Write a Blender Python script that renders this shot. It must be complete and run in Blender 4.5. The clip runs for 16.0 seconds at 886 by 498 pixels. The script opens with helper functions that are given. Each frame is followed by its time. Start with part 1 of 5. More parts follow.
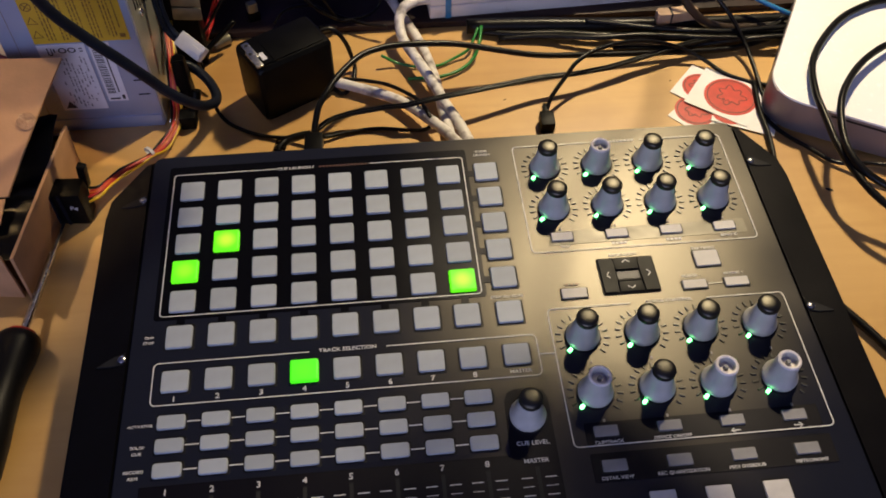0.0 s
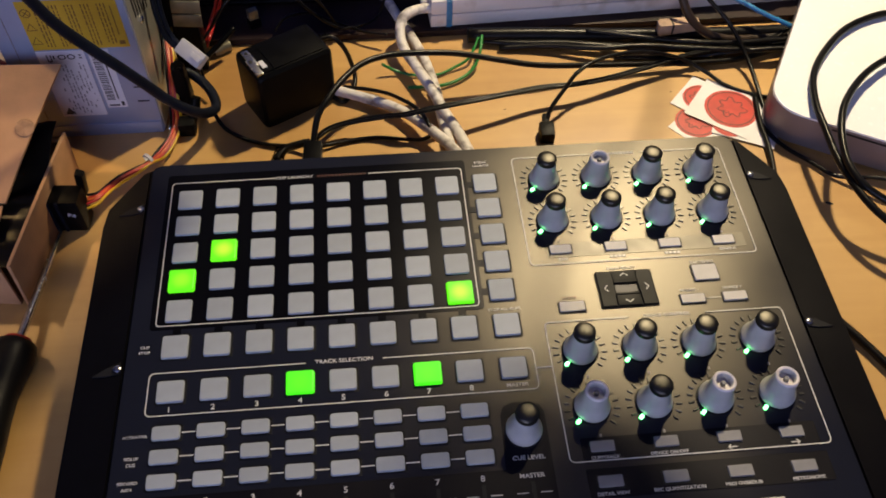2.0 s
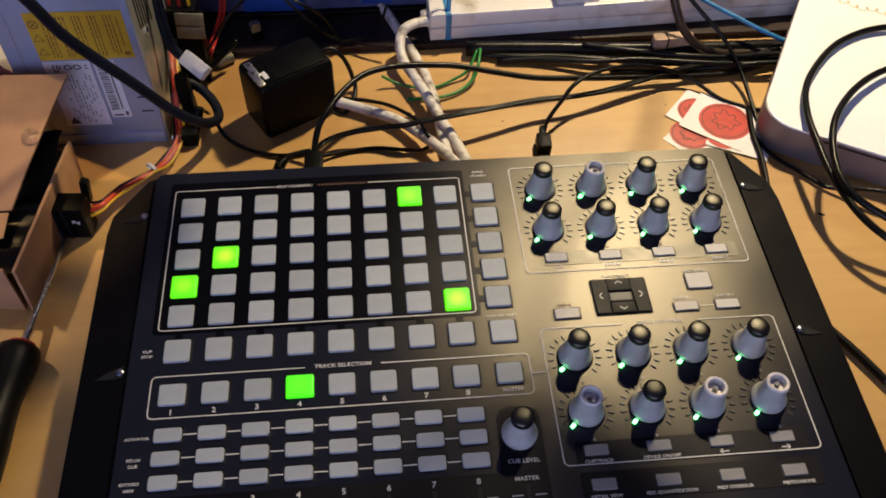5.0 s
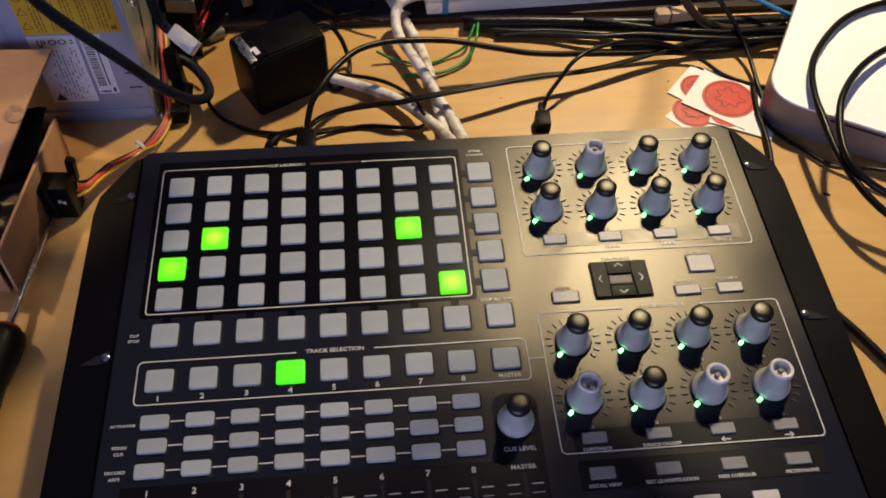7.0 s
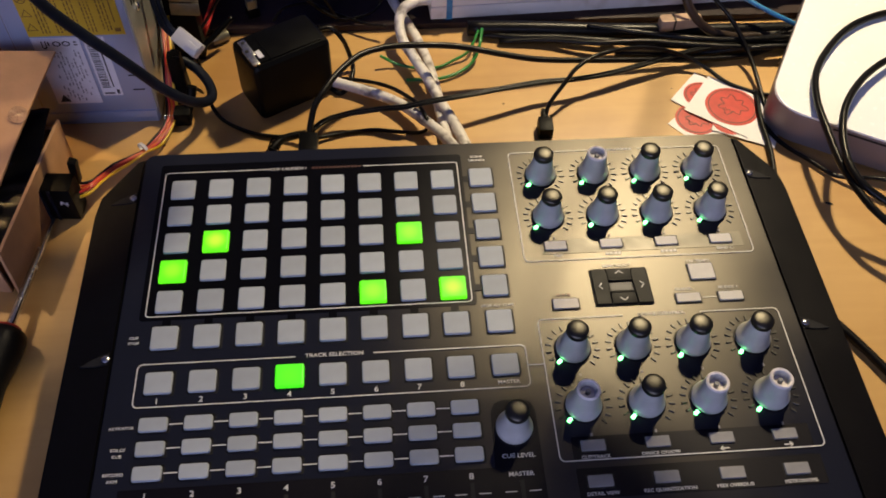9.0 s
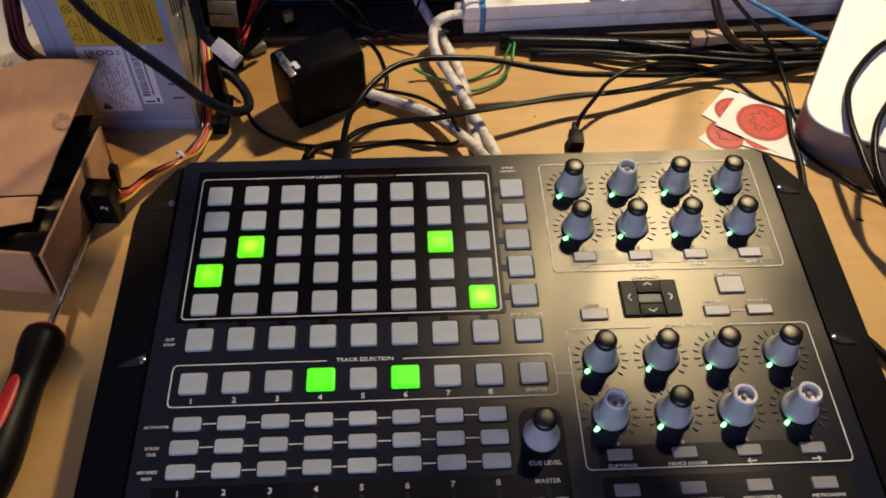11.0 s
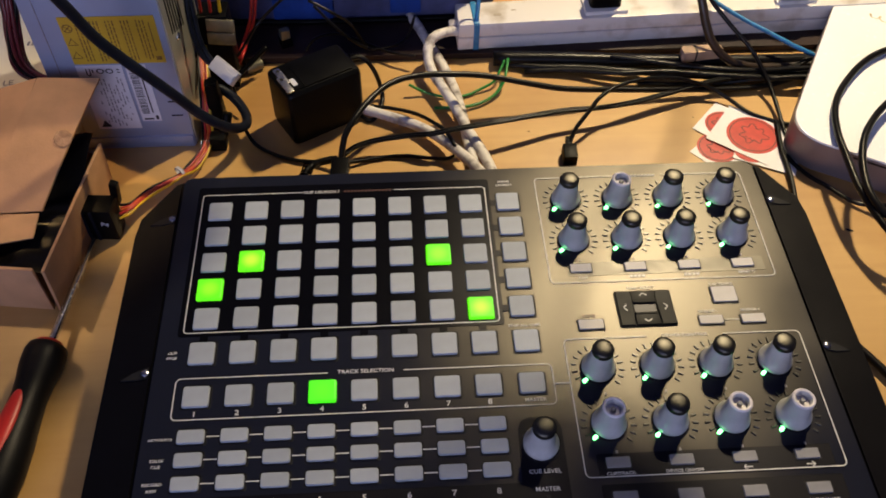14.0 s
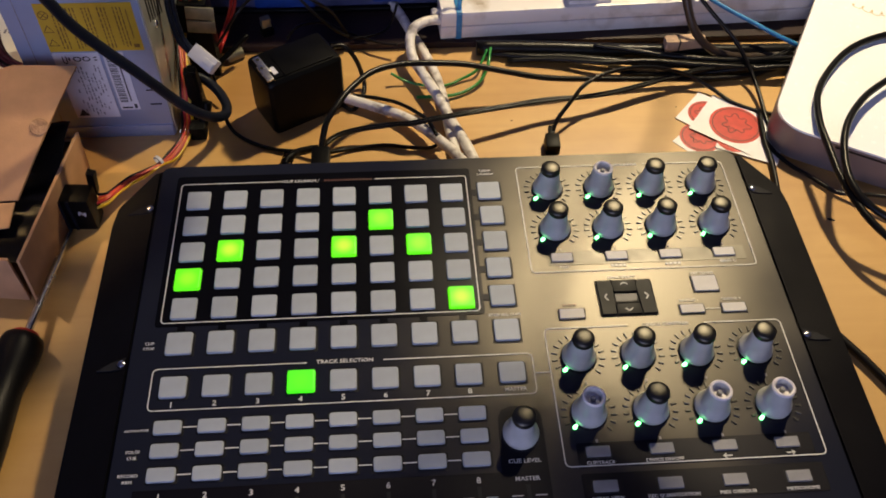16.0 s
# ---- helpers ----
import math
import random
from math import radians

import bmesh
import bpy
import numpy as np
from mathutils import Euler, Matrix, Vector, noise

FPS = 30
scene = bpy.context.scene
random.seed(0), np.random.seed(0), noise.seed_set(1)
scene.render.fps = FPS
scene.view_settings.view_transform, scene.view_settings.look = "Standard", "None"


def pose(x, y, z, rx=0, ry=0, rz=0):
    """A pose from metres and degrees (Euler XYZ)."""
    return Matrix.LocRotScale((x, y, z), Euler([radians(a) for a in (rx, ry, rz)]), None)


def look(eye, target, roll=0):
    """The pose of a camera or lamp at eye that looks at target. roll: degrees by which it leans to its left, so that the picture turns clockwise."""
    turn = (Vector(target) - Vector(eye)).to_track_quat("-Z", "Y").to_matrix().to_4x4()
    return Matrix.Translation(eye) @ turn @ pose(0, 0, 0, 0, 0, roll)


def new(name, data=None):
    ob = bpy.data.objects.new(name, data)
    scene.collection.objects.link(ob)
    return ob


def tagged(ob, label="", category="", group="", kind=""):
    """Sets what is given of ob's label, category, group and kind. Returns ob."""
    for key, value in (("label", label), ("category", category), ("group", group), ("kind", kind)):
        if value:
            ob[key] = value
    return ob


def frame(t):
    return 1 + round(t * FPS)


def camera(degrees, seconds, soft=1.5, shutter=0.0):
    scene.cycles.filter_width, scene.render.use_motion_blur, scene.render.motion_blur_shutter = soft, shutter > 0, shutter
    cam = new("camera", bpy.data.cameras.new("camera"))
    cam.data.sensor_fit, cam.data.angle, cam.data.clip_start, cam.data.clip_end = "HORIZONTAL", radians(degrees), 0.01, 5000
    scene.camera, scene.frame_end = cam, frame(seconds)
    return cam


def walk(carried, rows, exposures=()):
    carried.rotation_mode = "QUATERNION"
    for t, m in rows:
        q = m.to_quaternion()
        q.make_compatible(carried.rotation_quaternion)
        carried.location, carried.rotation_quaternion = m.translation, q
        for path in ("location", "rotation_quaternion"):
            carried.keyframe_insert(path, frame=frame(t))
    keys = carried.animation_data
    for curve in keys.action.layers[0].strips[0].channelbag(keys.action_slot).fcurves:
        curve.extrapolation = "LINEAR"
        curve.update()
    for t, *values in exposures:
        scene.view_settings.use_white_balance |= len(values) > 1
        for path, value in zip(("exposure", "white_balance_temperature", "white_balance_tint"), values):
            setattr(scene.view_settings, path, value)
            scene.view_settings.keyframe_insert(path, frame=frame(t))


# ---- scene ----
cam = camera(53.5, 16.0, 1.8)
PATH = [
    (0, (0.125, -0.274, 0.462), (0.263, 0.917, -1.14), 1.2),
    (0.5, (0.128, -0.271, 0.461), (0.258, 0.924, -1.137), 0.7),
    (1, (0.128, -0.269, 0.463), (0.258, 0.928, -1.134), 1.2),
    (1.5, (0.128, -0.269, 0.463), (0.26, 0.929, -1.133), 1.4),
    (2, (0.127, -0.269, 0.464), (0.264, 0.926, -1.134), 1.7),
    (2.5, (0.126, -0.269, 0.464), (0.259, 0.921, -1.138), 1.8),
    (3, (0.126, -0.268, 0.466), (0.258, 0.926, -1.134), 2.0),
    (3.5, (0.127, -0.267, 0.467), (0.257, 0.928, -1.131), 2.0),
    (5.8, (0.127, -0.282, 0.47), (0.277, 0.946, -1.102), 2.1),
    (6, (0.128, -0.281, 0.468), (0.279, 0.933, -1.114), 2.2),
    (6.5, (0.129, -0.272, 0.462), (0.264, 0.916, -1.14), 1.7),
    (7, (0.131, -0.267, 0.46), (0.268, 0.91, -1.151), 2.1),
    (7.5, (0.132, -0.266, 0.46), (0.266, 0.911, -1.151), 2.2),
    (8, (0.133, -0.265, 0.461), (0.264, 0.915, -1.149), 2.3),
    (10.3, (0.131, -0.271, 0.46), (0.255, 0.927, -1.137), 2.4),
    (10.5, (0.13, -0.272, 0.461), (0.234, 0.931, -1.133), 1.9),
    (11, (0.13, -0.273, 0.464), (0.2, 0.942, -1.124), 1.0),
    (11.5, (0.131, -0.273, 0.465), (0.201, 0.946, -1.119), 0.9),
    (12, (0.131, -0.272, 0.466), (0.202, 0.949, -1.117), 1.2),
    (12.5, (0.133, -0.272, 0.466), (0.207, 0.953, -1.113), 1.3),
    (13, (0.132, -0.272, 0.469), (0.21, 0.958, -1.107), 1.4),
    (13.5, (0.129, -0.274, 0.471), (0.208, 0.966, -1.097), 1.6),
    (14, (0.125, -0.279, 0.469), (0.218, 0.963, -1.096), 1.3),
    (14.5, (0.122, -0.28, 0.466), (0.235, 0.949, -1.107), 1.7),
    (15, (0.124, -0.28, 0.467), (0.255, 0.947, -1.106), 1.9),
    (15.5, (0.127, -0.278, 0.468), (0.262, 0.949, -1.106), 2.3),
    (16, (0.13, -0.279, 0.465), (0.248, 0.949, -1.109), 2.2),
]
walk(cam, [(t, look(eye, target, roll)) for t, eye, target, roll in PATH])

# ---- light ----
world = bpy.data.worlds.new("room_air")
scene.world = world
world.use_nodes = True
wn = world.node_tree.nodes
sky = wn.new("ShaderNodeTexSky")
sky.sky_type, sky.sun_disc = "NISHITA", False
sky.sun_elevation, sky.sun_rotation = radians(25), radians(200)
world.node_tree.links.new(sky.outputs["Color"], wn["Background"].inputs["Color"])
wn["Background"].inputs["Strength"].default_value = 0.1


def lamp(name, kind, m, energy, colour, **more):
    data = bpy.data.lights.new(name, kind)
    data.energy, data.color = energy, colour
    for key, value in more.items():
        if key == "size":
            data.size = value
        elif key == "size_y":
            data.shape, data.size_y = "RECTANGLE", value
        elif key == "radius":
            data.shadow_soft_size = value
        elif key == "spot":
            data.spot_size, data.spot_blend = value
    ob = new(name, data)
    ob.matrix_world = m
    return ob


# the warm desk lamp over the back of the table, then two added lights
lamp("desk_lamp_bulb", "SPOT", look((0.53, 0.64, 0.88), (0.33, 0.14, 0.0)), 62.0, (1.0, 0.81, 0.51), radius=0.030, spot=(radians(76), 1.0))
# narrow orange spot from an unseen source, added to brighten the raised box lid
lamp("lid_spot", "SPOT", look((-0.55, 0.45, 0.95), (-0.140, 0.170, 0.06)), 24.0, (1.0, 0.64, 0.27), radius=0.02, spot=(radians(17), 1.0))
# cool fill from the front; its source is unseen, the window opening assumed
lamp("cool_front_fill", "AREA", look((-0.35, -1.52, 0.75), (-0.1, 0.2, 0.55)), 14.5, (0.42, 0.49, 1.0), size=1.3, size_y=1.0)
scene.view_settings.exposure = -0.11


# ---- materials ----
def material(name, colour, rough=0.5, metal=0.0, vary=0.15, scale=40.0, bump=0.0, bump_scale=200.0, emit=0.0, coat=0.0, spec=0.5, second=None, spread=(0.35, 0.65), rand=0.0, squash=(1, 1, 1), glass=0.0):
    """A principled material with mottling at two scales, uneven gloss and fine relief."""
    m = bpy.data.materials.new(name)
    m.use_nodes = True
    n, l = m.node_tree.nodes, m.node_tree.links
    b = n["Principled BSDF"]
    b.inputs["Roughness"].default_value, b.inputs["Metallic"].default_value = rough, metal
    b.inputs["Coat Weight"].default_value = coat
    b.inputs["Specular IOR Level"].default_value = spec
    b.inputs["Transmission Weight"].default_value = glass
    co = n.new("ShaderNodeTexCoord")
    mp = n.new("ShaderNodeMapping")
    mp.inputs["Scale"].default_value = squash
    l.new(co.outputs["Object"], mp.inputs["Vector"])
    big = n.new("ShaderNodeTexNoise")
    big.inputs["Scale"].default_value, big.inputs["Detail"].default_value = scale, 6
    l.new(mp.outputs["Vector"], big.inputs["Vector"])
    ramp = n.new("ShaderNodeValToRGB")
    ramp.color_ramp.elements[0].position, ramp.color_ramp.elements[1].position = spread
    dark = second or tuple(c * (1 - vary) for c in colour)
    light = tuple(min(1, c * (1 + vary * 0.5)) for c in colour)
    ramp.color_ramp.elements[0].color, ramp.color_ramp.elements[1].color = (*dark, 1), (*light, 1)
    l.new(big.outputs["Fac"], ramp.inputs["Fac"])
    base = ramp.outputs["Color"]
    if rand:
        info, rng, mix = n.new("ShaderNodeObjectInfo"), n.new("ShaderNodeMapRange"), n.new("ShaderNodeMix")
        rng.inputs["To Min"].default_value, rng.inputs["To Max"].default_value = 1 - rand, 1.0
        l.new(info.outputs["Random"], rng.inputs["Value"])
        mix.data_type, mix.blend_type = "RGBA", "MULTIPLY"
        mix.inputs["Factor"].default_value = 1.0
        l.new(base, mix.inputs["A"])
        l.new(rng.outputs["Result"], mix.inputs["B"])
        base = mix.outputs["Result"]
    l.new(base, b.inputs["Base Color"])
    fine = n.new("ShaderNodeTexNoise")
    fine.inputs["Scale"].default_value, fine.inputs["Detail"].default_value = bump_scale, 4
    l.new(mp.outputs["Vector"], fine.inputs["Vector"])
    gloss = n.new("ShaderNodeMapRange")
    gloss.inputs["To Min"].default_value, gloss.inputs["To Max"].default_value = max(0.02, rough - 0.08), min(1, rough + 0.08)
    l.new(fine.outputs["Fac"], gloss.inputs["Value"])
    l.new(gloss.outputs["Result"], b.inputs["Roughness"])
    if bump:
        bp = n.new("ShaderNodeBump")
        bp.inputs["Strength"].default_value, bp.inputs["Distance"].default_value = bump, 0.001
        l.new(fine.outputs["Fac"], bp.inputs["Height"])
        l.new(bp.outputs["Normal"], b.inputs["Normal"])
    if emit:
        b.inputs["Emission Color"].default_value = (*colour, 1)
        b.inputs["Emission Strength"].default_value = emit
    return m


def glow(name, edge, core, strength, reach):
    """A lit plastic cap: the lamp behind it makes the middle brighter."""
    m = bpy.data.materials.new(name)
    m.use_nodes = True
    n, l = m.node_tree.nodes, m.node_tree.links
    b = n["Principled BSDF"]
    b.inputs["Roughness"].default_value = 0.5
    b.inputs["Base Color"].default_value = (0.04, 0.12, 0.01, 1)
    co = n.new("ShaderNodeTexCoord")
    d = n.new("ShaderNodeVectorMath")
    d.operation = "LENGTH"
    l.new(co.outputs["Object"], d.inputs[0])
    mr = n.new("ShaderNodeMapRange")
    mr.inputs["From Min"].default_value, mr.inputs["From Max"].default_value = 0.001, reach
    l.new(d.outputs["Value"], mr.inputs["Value"])
    ramp = n.new("ShaderNodeValToRGB")
    ramp.color_ramp.interpolation = "EASE"
    ramp.color_ramp.elements[0].color, ramp.color_ramp.elements[1].color = (*core, 1), (*edge, 1)
    l.new(mr.outputs["Result"], ramp.inputs["Fac"])
    l.new(ramp.outputs["Color"], b.inputs["Emission Color"])
    b.inputs["Emission Strength"].default_value = strength
    return m


def wood(name, light, dark, rough=0.42):
    """Laminate with long wood grain along x."""
    m = bpy.data.materials.new(name)
    m.use_nodes = True
    n, l = m.node_tree.nodes, m.node_tree.links
    b = n["Principled BSDF"]
    b.inputs["Coat Weight"].default_value, b.inputs["Coat Roughness"].default_value = 0.35, 0.36
    co = n.new("ShaderNodeTexCoord")
    mp = n.new("ShaderNodeMapping")
    mp.inputs["Scale"].default_value = (1.6, 22, 22)
    l.new(co.outputs["Object"], mp.inputs["Vector"])
    grain = n.new("ShaderNodeTexNoise")
    grain.inputs["Scale"].default_value, grain.inputs["Detail"].default_value, grain.inputs["Distortion"].default_value = 3.0, 8, 0.6
    l.new(mp.outputs["Vector"], grain.inputs["Vector"])
    blot = n.new("ShaderNodeTexNoise")
    blot.inputs["Scale"].default_value, blot.inputs["Detail"].default_value = 9, 5
    l.new(co.outputs["Object"], blot.inputs["Vector"])
    ramp = n.new("ShaderNodeValToRGB")
    ramp.color_ramp.elements[0].position, ramp.color_ramp.elements[1].position = 0.3, 0.7
    ramp.color_ramp.elements[0].color, ramp.color_ramp.elements[1].color = (*dark, 1), (*light, 1)
    l.new(grain.outputs["Fac"], ramp.inputs["Fac"])
    spots = n.new("ShaderNodeValToRGB")
    spots.color_ramp.elements[0].position, spots.color_ramp.elements[1].position = 0.3, 0.55
    spots.color_ramp.elements[0].color, spots.color_ramp.elements[1].color = (0.74, 0.66, 0.60, 1), (1, 1, 1, 1)
    l.new(blot.outputs["Fac"], spots.inputs["Fac"])
    mix = n.new("ShaderNodeMix")
    mix.data_type, mix.blend_type = "RGBA", "MULTIPLY"
    mix.inputs["Factor"].default_value = 1.0
    l.new(ramp.outputs["Color"], mix.inputs["A"])
    l.new(spots.outputs["Color"], mix.inputs["B"])
    l.new(mix.outputs["Result"], b.inputs["Base Color"])
    gl = n.new("ShaderNodeMapRange")
    gl.inputs["To Min"].default_value, gl.inputs["To Max"].default_value = rough - 0.1, rough + 0.12
    l.new(blot.outputs["Fac"], gl.inputs["Value"])
    l.new(gl.outputs["Result"], b.inputs["Roughness"])
    bp = n.new("ShaderNodeBump")
    bp.inputs["Strength"].default_value, bp.inputs["Distance"].default_value = 0.15, 0.0006
    l.new(grain.outputs["Fac"], bp.inputs["Height"])
    l.new(bp.outputs["Normal"], b.inputs["Normal"])
    return m


def satin(name, body, sheen, rough, grain=900.0, relief=0.04, smudge=0.12):
    """A dark coated surface: matt body under a soft-edged sheen, with smudges and a fine grain."""
    m = bpy.data.materials.new(name)
    m.use_nodes = True
    n, l = m.node_tree.nodes, m.node_tree.links
    n.remove(n["Principled BSDF"])
    base, top, add = n.new("ShaderNodeBsdfDiffuse"), n.new("ShaderNodeBsdfAnisotropic"), n.new("ShaderNodeAddShader")
    top.distribution = "BECKMANN"
    base.inputs["Color"].default_value = (*body, 1)
    co = n.new("ShaderNodeTexCoord")
    wide, fine = n.new("ShaderNodeTexNoise"), n.new("ShaderNodeTexNoise")
    wide.inputs["Scale"].default_value, wide.inputs["Detail"].default_value = 22, 6
    fine.inputs["Scale"].default_value, fine.inputs["Detail"].default_value = grain, 3
    ramp = n.new("ShaderNodeValToRGB")
    ramp.color_ramp.elements[0].position, ramp.color_ramp.elements[1].position = 0.3, 0.7
    ramp.color_ramp.elements[0].color = (*[c * (1 - smudge) for c in sheen], 1)
    ramp.color_ramp.elements[1].color = (*[c * (1 + smudge) for c in sheen], 1)
    rr = n.new("ShaderNodeMapRange")
    rr.inputs["To Min"].default_value, rr.inputs["To Max"].default_value = rough - 0.03, rough + 0.03
    bp = n.new("ShaderNodeBump")
    bp.inputs["Strength"].default_value, bp.inputs["Distance"].default_value = relief, 0.001
    for tex in (wide, fine):
        l.new(co.outputs["Object"], tex.inputs["Vector"])
    l.new(wide.outputs["Fac"], ramp.inputs["Fac"])
    l.new(wide.outputs["Fac"], rr.inputs["Value"])
    l.new(fine.outputs["Fac"], bp.inputs["Height"])
    l.new(ramp.outputs["Color"], top.inputs["Color"])
    l.new(rr.outputs["Result"], top.inputs["Roughness"])
    for sh in (base, top):
        l.new(bp.outputs["Normal"], sh.inputs["Normal"])
    l.new(base.outputs["BSDF"], add.inputs[0])
    l.new(top.outputs["BSDF"], add.inputs[1])
    l.new(add.outputs["Shader"], n["Material Output"].inputs["Surface"])
    return m


M_TABLE = wood("beech_laminate", (0.57, 0.340, 0.112), (0.50, 0.288, 0.088))
M_PANEL = satin("satin_charcoal_panel", (0.010, 0.0115, 0.020), (0.034, 0.0310, 0.0255), 0.335, 900, 0.012)
M_INSET = satin("gloss_black_inset", (0.003, 0.003, 0.004), (0.012, 0.012, 0.013), 0.34, 900, 0.02)
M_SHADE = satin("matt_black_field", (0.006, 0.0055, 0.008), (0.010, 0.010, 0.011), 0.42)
M_RAIL = satin("black_rail_plastic", (0.004, 0.0038, 0.005), (0.012, 0.0117, 0.0115), 0.38, 2500, 0.25, 0.25)
# rand: tone differs pad by pad, in place of uneven light on them
M_PAD = material("grey_silicone_pad", (0.345, 0.38, 0.435), 0.6, 0, 0.06, 90, 0.08, 2500, rand=0.18)
M_BTN = material("pale_silicone_button", (0.52, 0.50, 0.49), 0.55, 0, 0.07, 160, 0.1, 2500)
M_DIM = material("dim_grey_button", (0.20, 0.20, 0.22), 0.5, 0, 0.1, 160, 0.1, 2500)
M_KNOB = material("grey_knob_plastic", (0.46, 0.465, 0.46), 0.33, 0, 0.10, 120, 0.05, 1500, coat=0.15, rand=0.08)
M_CAP = satin("satin_black_cap", (0.008, 0.008, 0.008), (0.075, 0.071, 0.060), 0.44)
M_BANK = material("black_bank_key", (0.010, 0.010, 0.010), 0.5, 0, 0.2, 90, spec=0.14)
# the ceiling is unseen; its blue only tints the light it throws back
M_CEIL = material("cool_bounce_ceiling", (0.30, 0.36, 0.62), 0.85, 0, 0.06, 6, 0.2, 80)
M_SOCKET = material("bare_knob_socket", (0.66, 0.62, 0.64), 0.45, 0, 0.15, 200)
M_PRINT = material("white_print", (0.62, 0.61, 0.60), 0.5, 0, 0.15, 600)
M_REDPRINT = material("dark_red_print", (0.045, 0.005, 0.006), 0.5, 0, 0.3, 500)
M_TICK = material("dark_ring_tick", (0.012, 0.011, 0.010), 0.35, 0, 0.2, 300)
M_GREEN = glow("lit_green_cap", (0.060, 0.95, 0.006), (0.09, 1.0, 0.004), 1.05, 0.0075)
M_GREENHOT = glow("lit_green_cap_hot", (0.13, 0.95, 0.003), (0.66, 1.0, 0.04), 1.05, 0.0075)
M_GREENCLIP = glow("lit_green_clip_cap", (0.12, 0.95, 0.003), (0.34, 1.0, 0.015), 1.05, 0.0075)
M_LED = material("green_led", (0.16, 1.0, 0.26), 0.3, 0, 0.02, 100, emit=11.0)
M_METAL = material("bright_screw_steel", (0.62, 0.61, 0.60), 0.25, 1, 0.15, 400)
M_PSU = material("lavender_grey_steel", (0.27, 0.315, 0.46), 0.42, 0.35, 0.08, 25, 0.05, 700)
M_PSUSIDE = material("zinc_steel", (0.50, 0.51, 0.47), 0.35, 0.7, 0.15, 30, 0.05, 500)
M_DARK = material("dark_slot", (0.012, 0.012, 0.014), 0.6, 0, 0.2, 100, spec=0.22)
M_YELLOW = material("yellow_label_paper", (0.48, 0.30, 0.016), 0.55, 0, 0.08, 90)
M_LABEL = material("white_label_paper", (0.58, 0.57, 0.62), 0.55, 0, 0.06, 90)
M_INK = material("black_ink", (0.03, 0.025, 0.03), 0.6, 0, 0.3, 300)
M_INKBROWN = material("brown_ink", (0.16, 0.08, 0.012), 0.6, 0, 0.3, 300)
M_INKGREY = material("grey_ink", (0.22, 0.21, 0.24), 0.6, 0, 0.3, 300)
M_CARD = material("brown_cardboard", (0.42, 0.230, 0.115), 0.62, 0, 0.14, 45, 0.15, 600)
M_BAG = material("gloss_black_film", (0.003, 0.003, 0.004), 0.22, 0, 0.3, 60, 0.35, 60, spec=0.14)
M_BLACK = material("black_plastic", (0.0022, 0.0022, 0.0024), 0.4, 0, 0.25, 60, 0.15, 1500, spec=0.08)
M_RUBBER = material("black_cable_rubber", (0.005, 0.0045, 0.0042), 0.33, 0, 0.35, 80, 0.05, 900, spec=0.2)
M_BLUEBLK = material("blue_black_rubber", (0.006, 0.008, 0.015), 0.45, 0, 0.3, 80, 0.1, 900, spec=0.14)
M_BROWNCAB = material("dark_brown_rubber", (0.035, 0.022, 0.014), 0.4, 0, 0.3, 80)
M_GREENW = material("green_wire_pvc", (0.015, 0.20, 0.03), 0.35, 0, 0.2, 200)
M_BLUEW = material("blue_wire_pvc", (0.03, 0.20, 0.42), 0.4, 0, 0.2, 200)
M_REDW = material("red_wire_pvc", (0.42, 0.02, 0.015), 0.35, 0, 0.2, 200)
M_ORANGEW = material("orange_wire_pvc", (0.55, 0.10, 0.01), 0.35, 0, 0.2, 200)
M_YELLOWW = material("yellow_wire_pvc", (0.60, 0.36, 0.01), 0.35, 0, 0.2, 200)
M_WHITECAB = material("stained_white_cable", (0.52, 0.49, 0.46), 0.5, 0, 0.5, 110, 0.25, 500, second=(0.20, 0.17, 0.16), spread=(0.30, 0.50))
M_TAPE = material("torn_dark_patch", (0.05, 0.04, 0.05), 0.6, 0, 0.5, 300)
M_STRIP = material("aged_white_plastic", (0.66, 0.63, 0.60), 0.4, 0, 0.1, 38, 0.05, 700, second=(0.44, 0.38, 0.31), spread=(0.28, 0.46))
M_WHITEBOX = material("gloss_white_plastic", (0.87, 0.88, 0.90), 0.25, 0, 0.03, 20)
M_SILVER = material("brushed_silver_side", (0.22, 0.195, 0.215), 0.42, 0.45, 0.1, 20, 0.05, 900)
M_PAPER = material("white_sticker_paper", (0.76, 0.74, 0.76), 0.4, 0, 0.05, 60)
M_RED = material("vermilion_print", (0.54, 0.030, 0.015), 0.35, 0, 0.15, 120)
M_REDINK = material("dark_red_line", (0.03, 0.006, 0.004), 0.5, 0, 0.2, 200)
M_GOLD = material("pale_gold_print", (0.60, 0.45, 0.16), 0.4, 0.3, 0.2, 300)
M_BLUECLOTH = material("navy_fabric", (0.08, 0.09, 0.21), 0.8, 0, 0.3, 60, 0.4, 900)
M_BLUEBRIGHT = material("royal_blue_fabric", (0.008, 0.050, 0.30), 0.7, 0, 0.3, 60, 0.4, 900)
M_BOARD = material("dark_brown_board", (0.028, 0.015, 0.013), 0.55, 0, 0.5, 18, 0.2, 200, spec=0.22)
M_REDHANDLE = material("red_soft_grip", (0.50, 0.022, 0.015), 0.42, 0, 0.15, 60)
M_GRIP = material("black_soft_grip", (0.006, 0.0055, 0.0055), 0.42, 0, 0.3, 50, 0.1, 900, spec=0.16)
M_MOLEX = material("milky_nylon", (0.54, 0.52, 0.53), 0.4, 0, 0.08, 120)
M_TIN = material("dull_tin", (0.27, 0.25, 0.17), 0.38, 0.7, 0.25, 90)
M_BEIGE = material("tan_plastic_plug", (0.50, 0.33, 0.21), 0.45, 0, 0.15, 90)
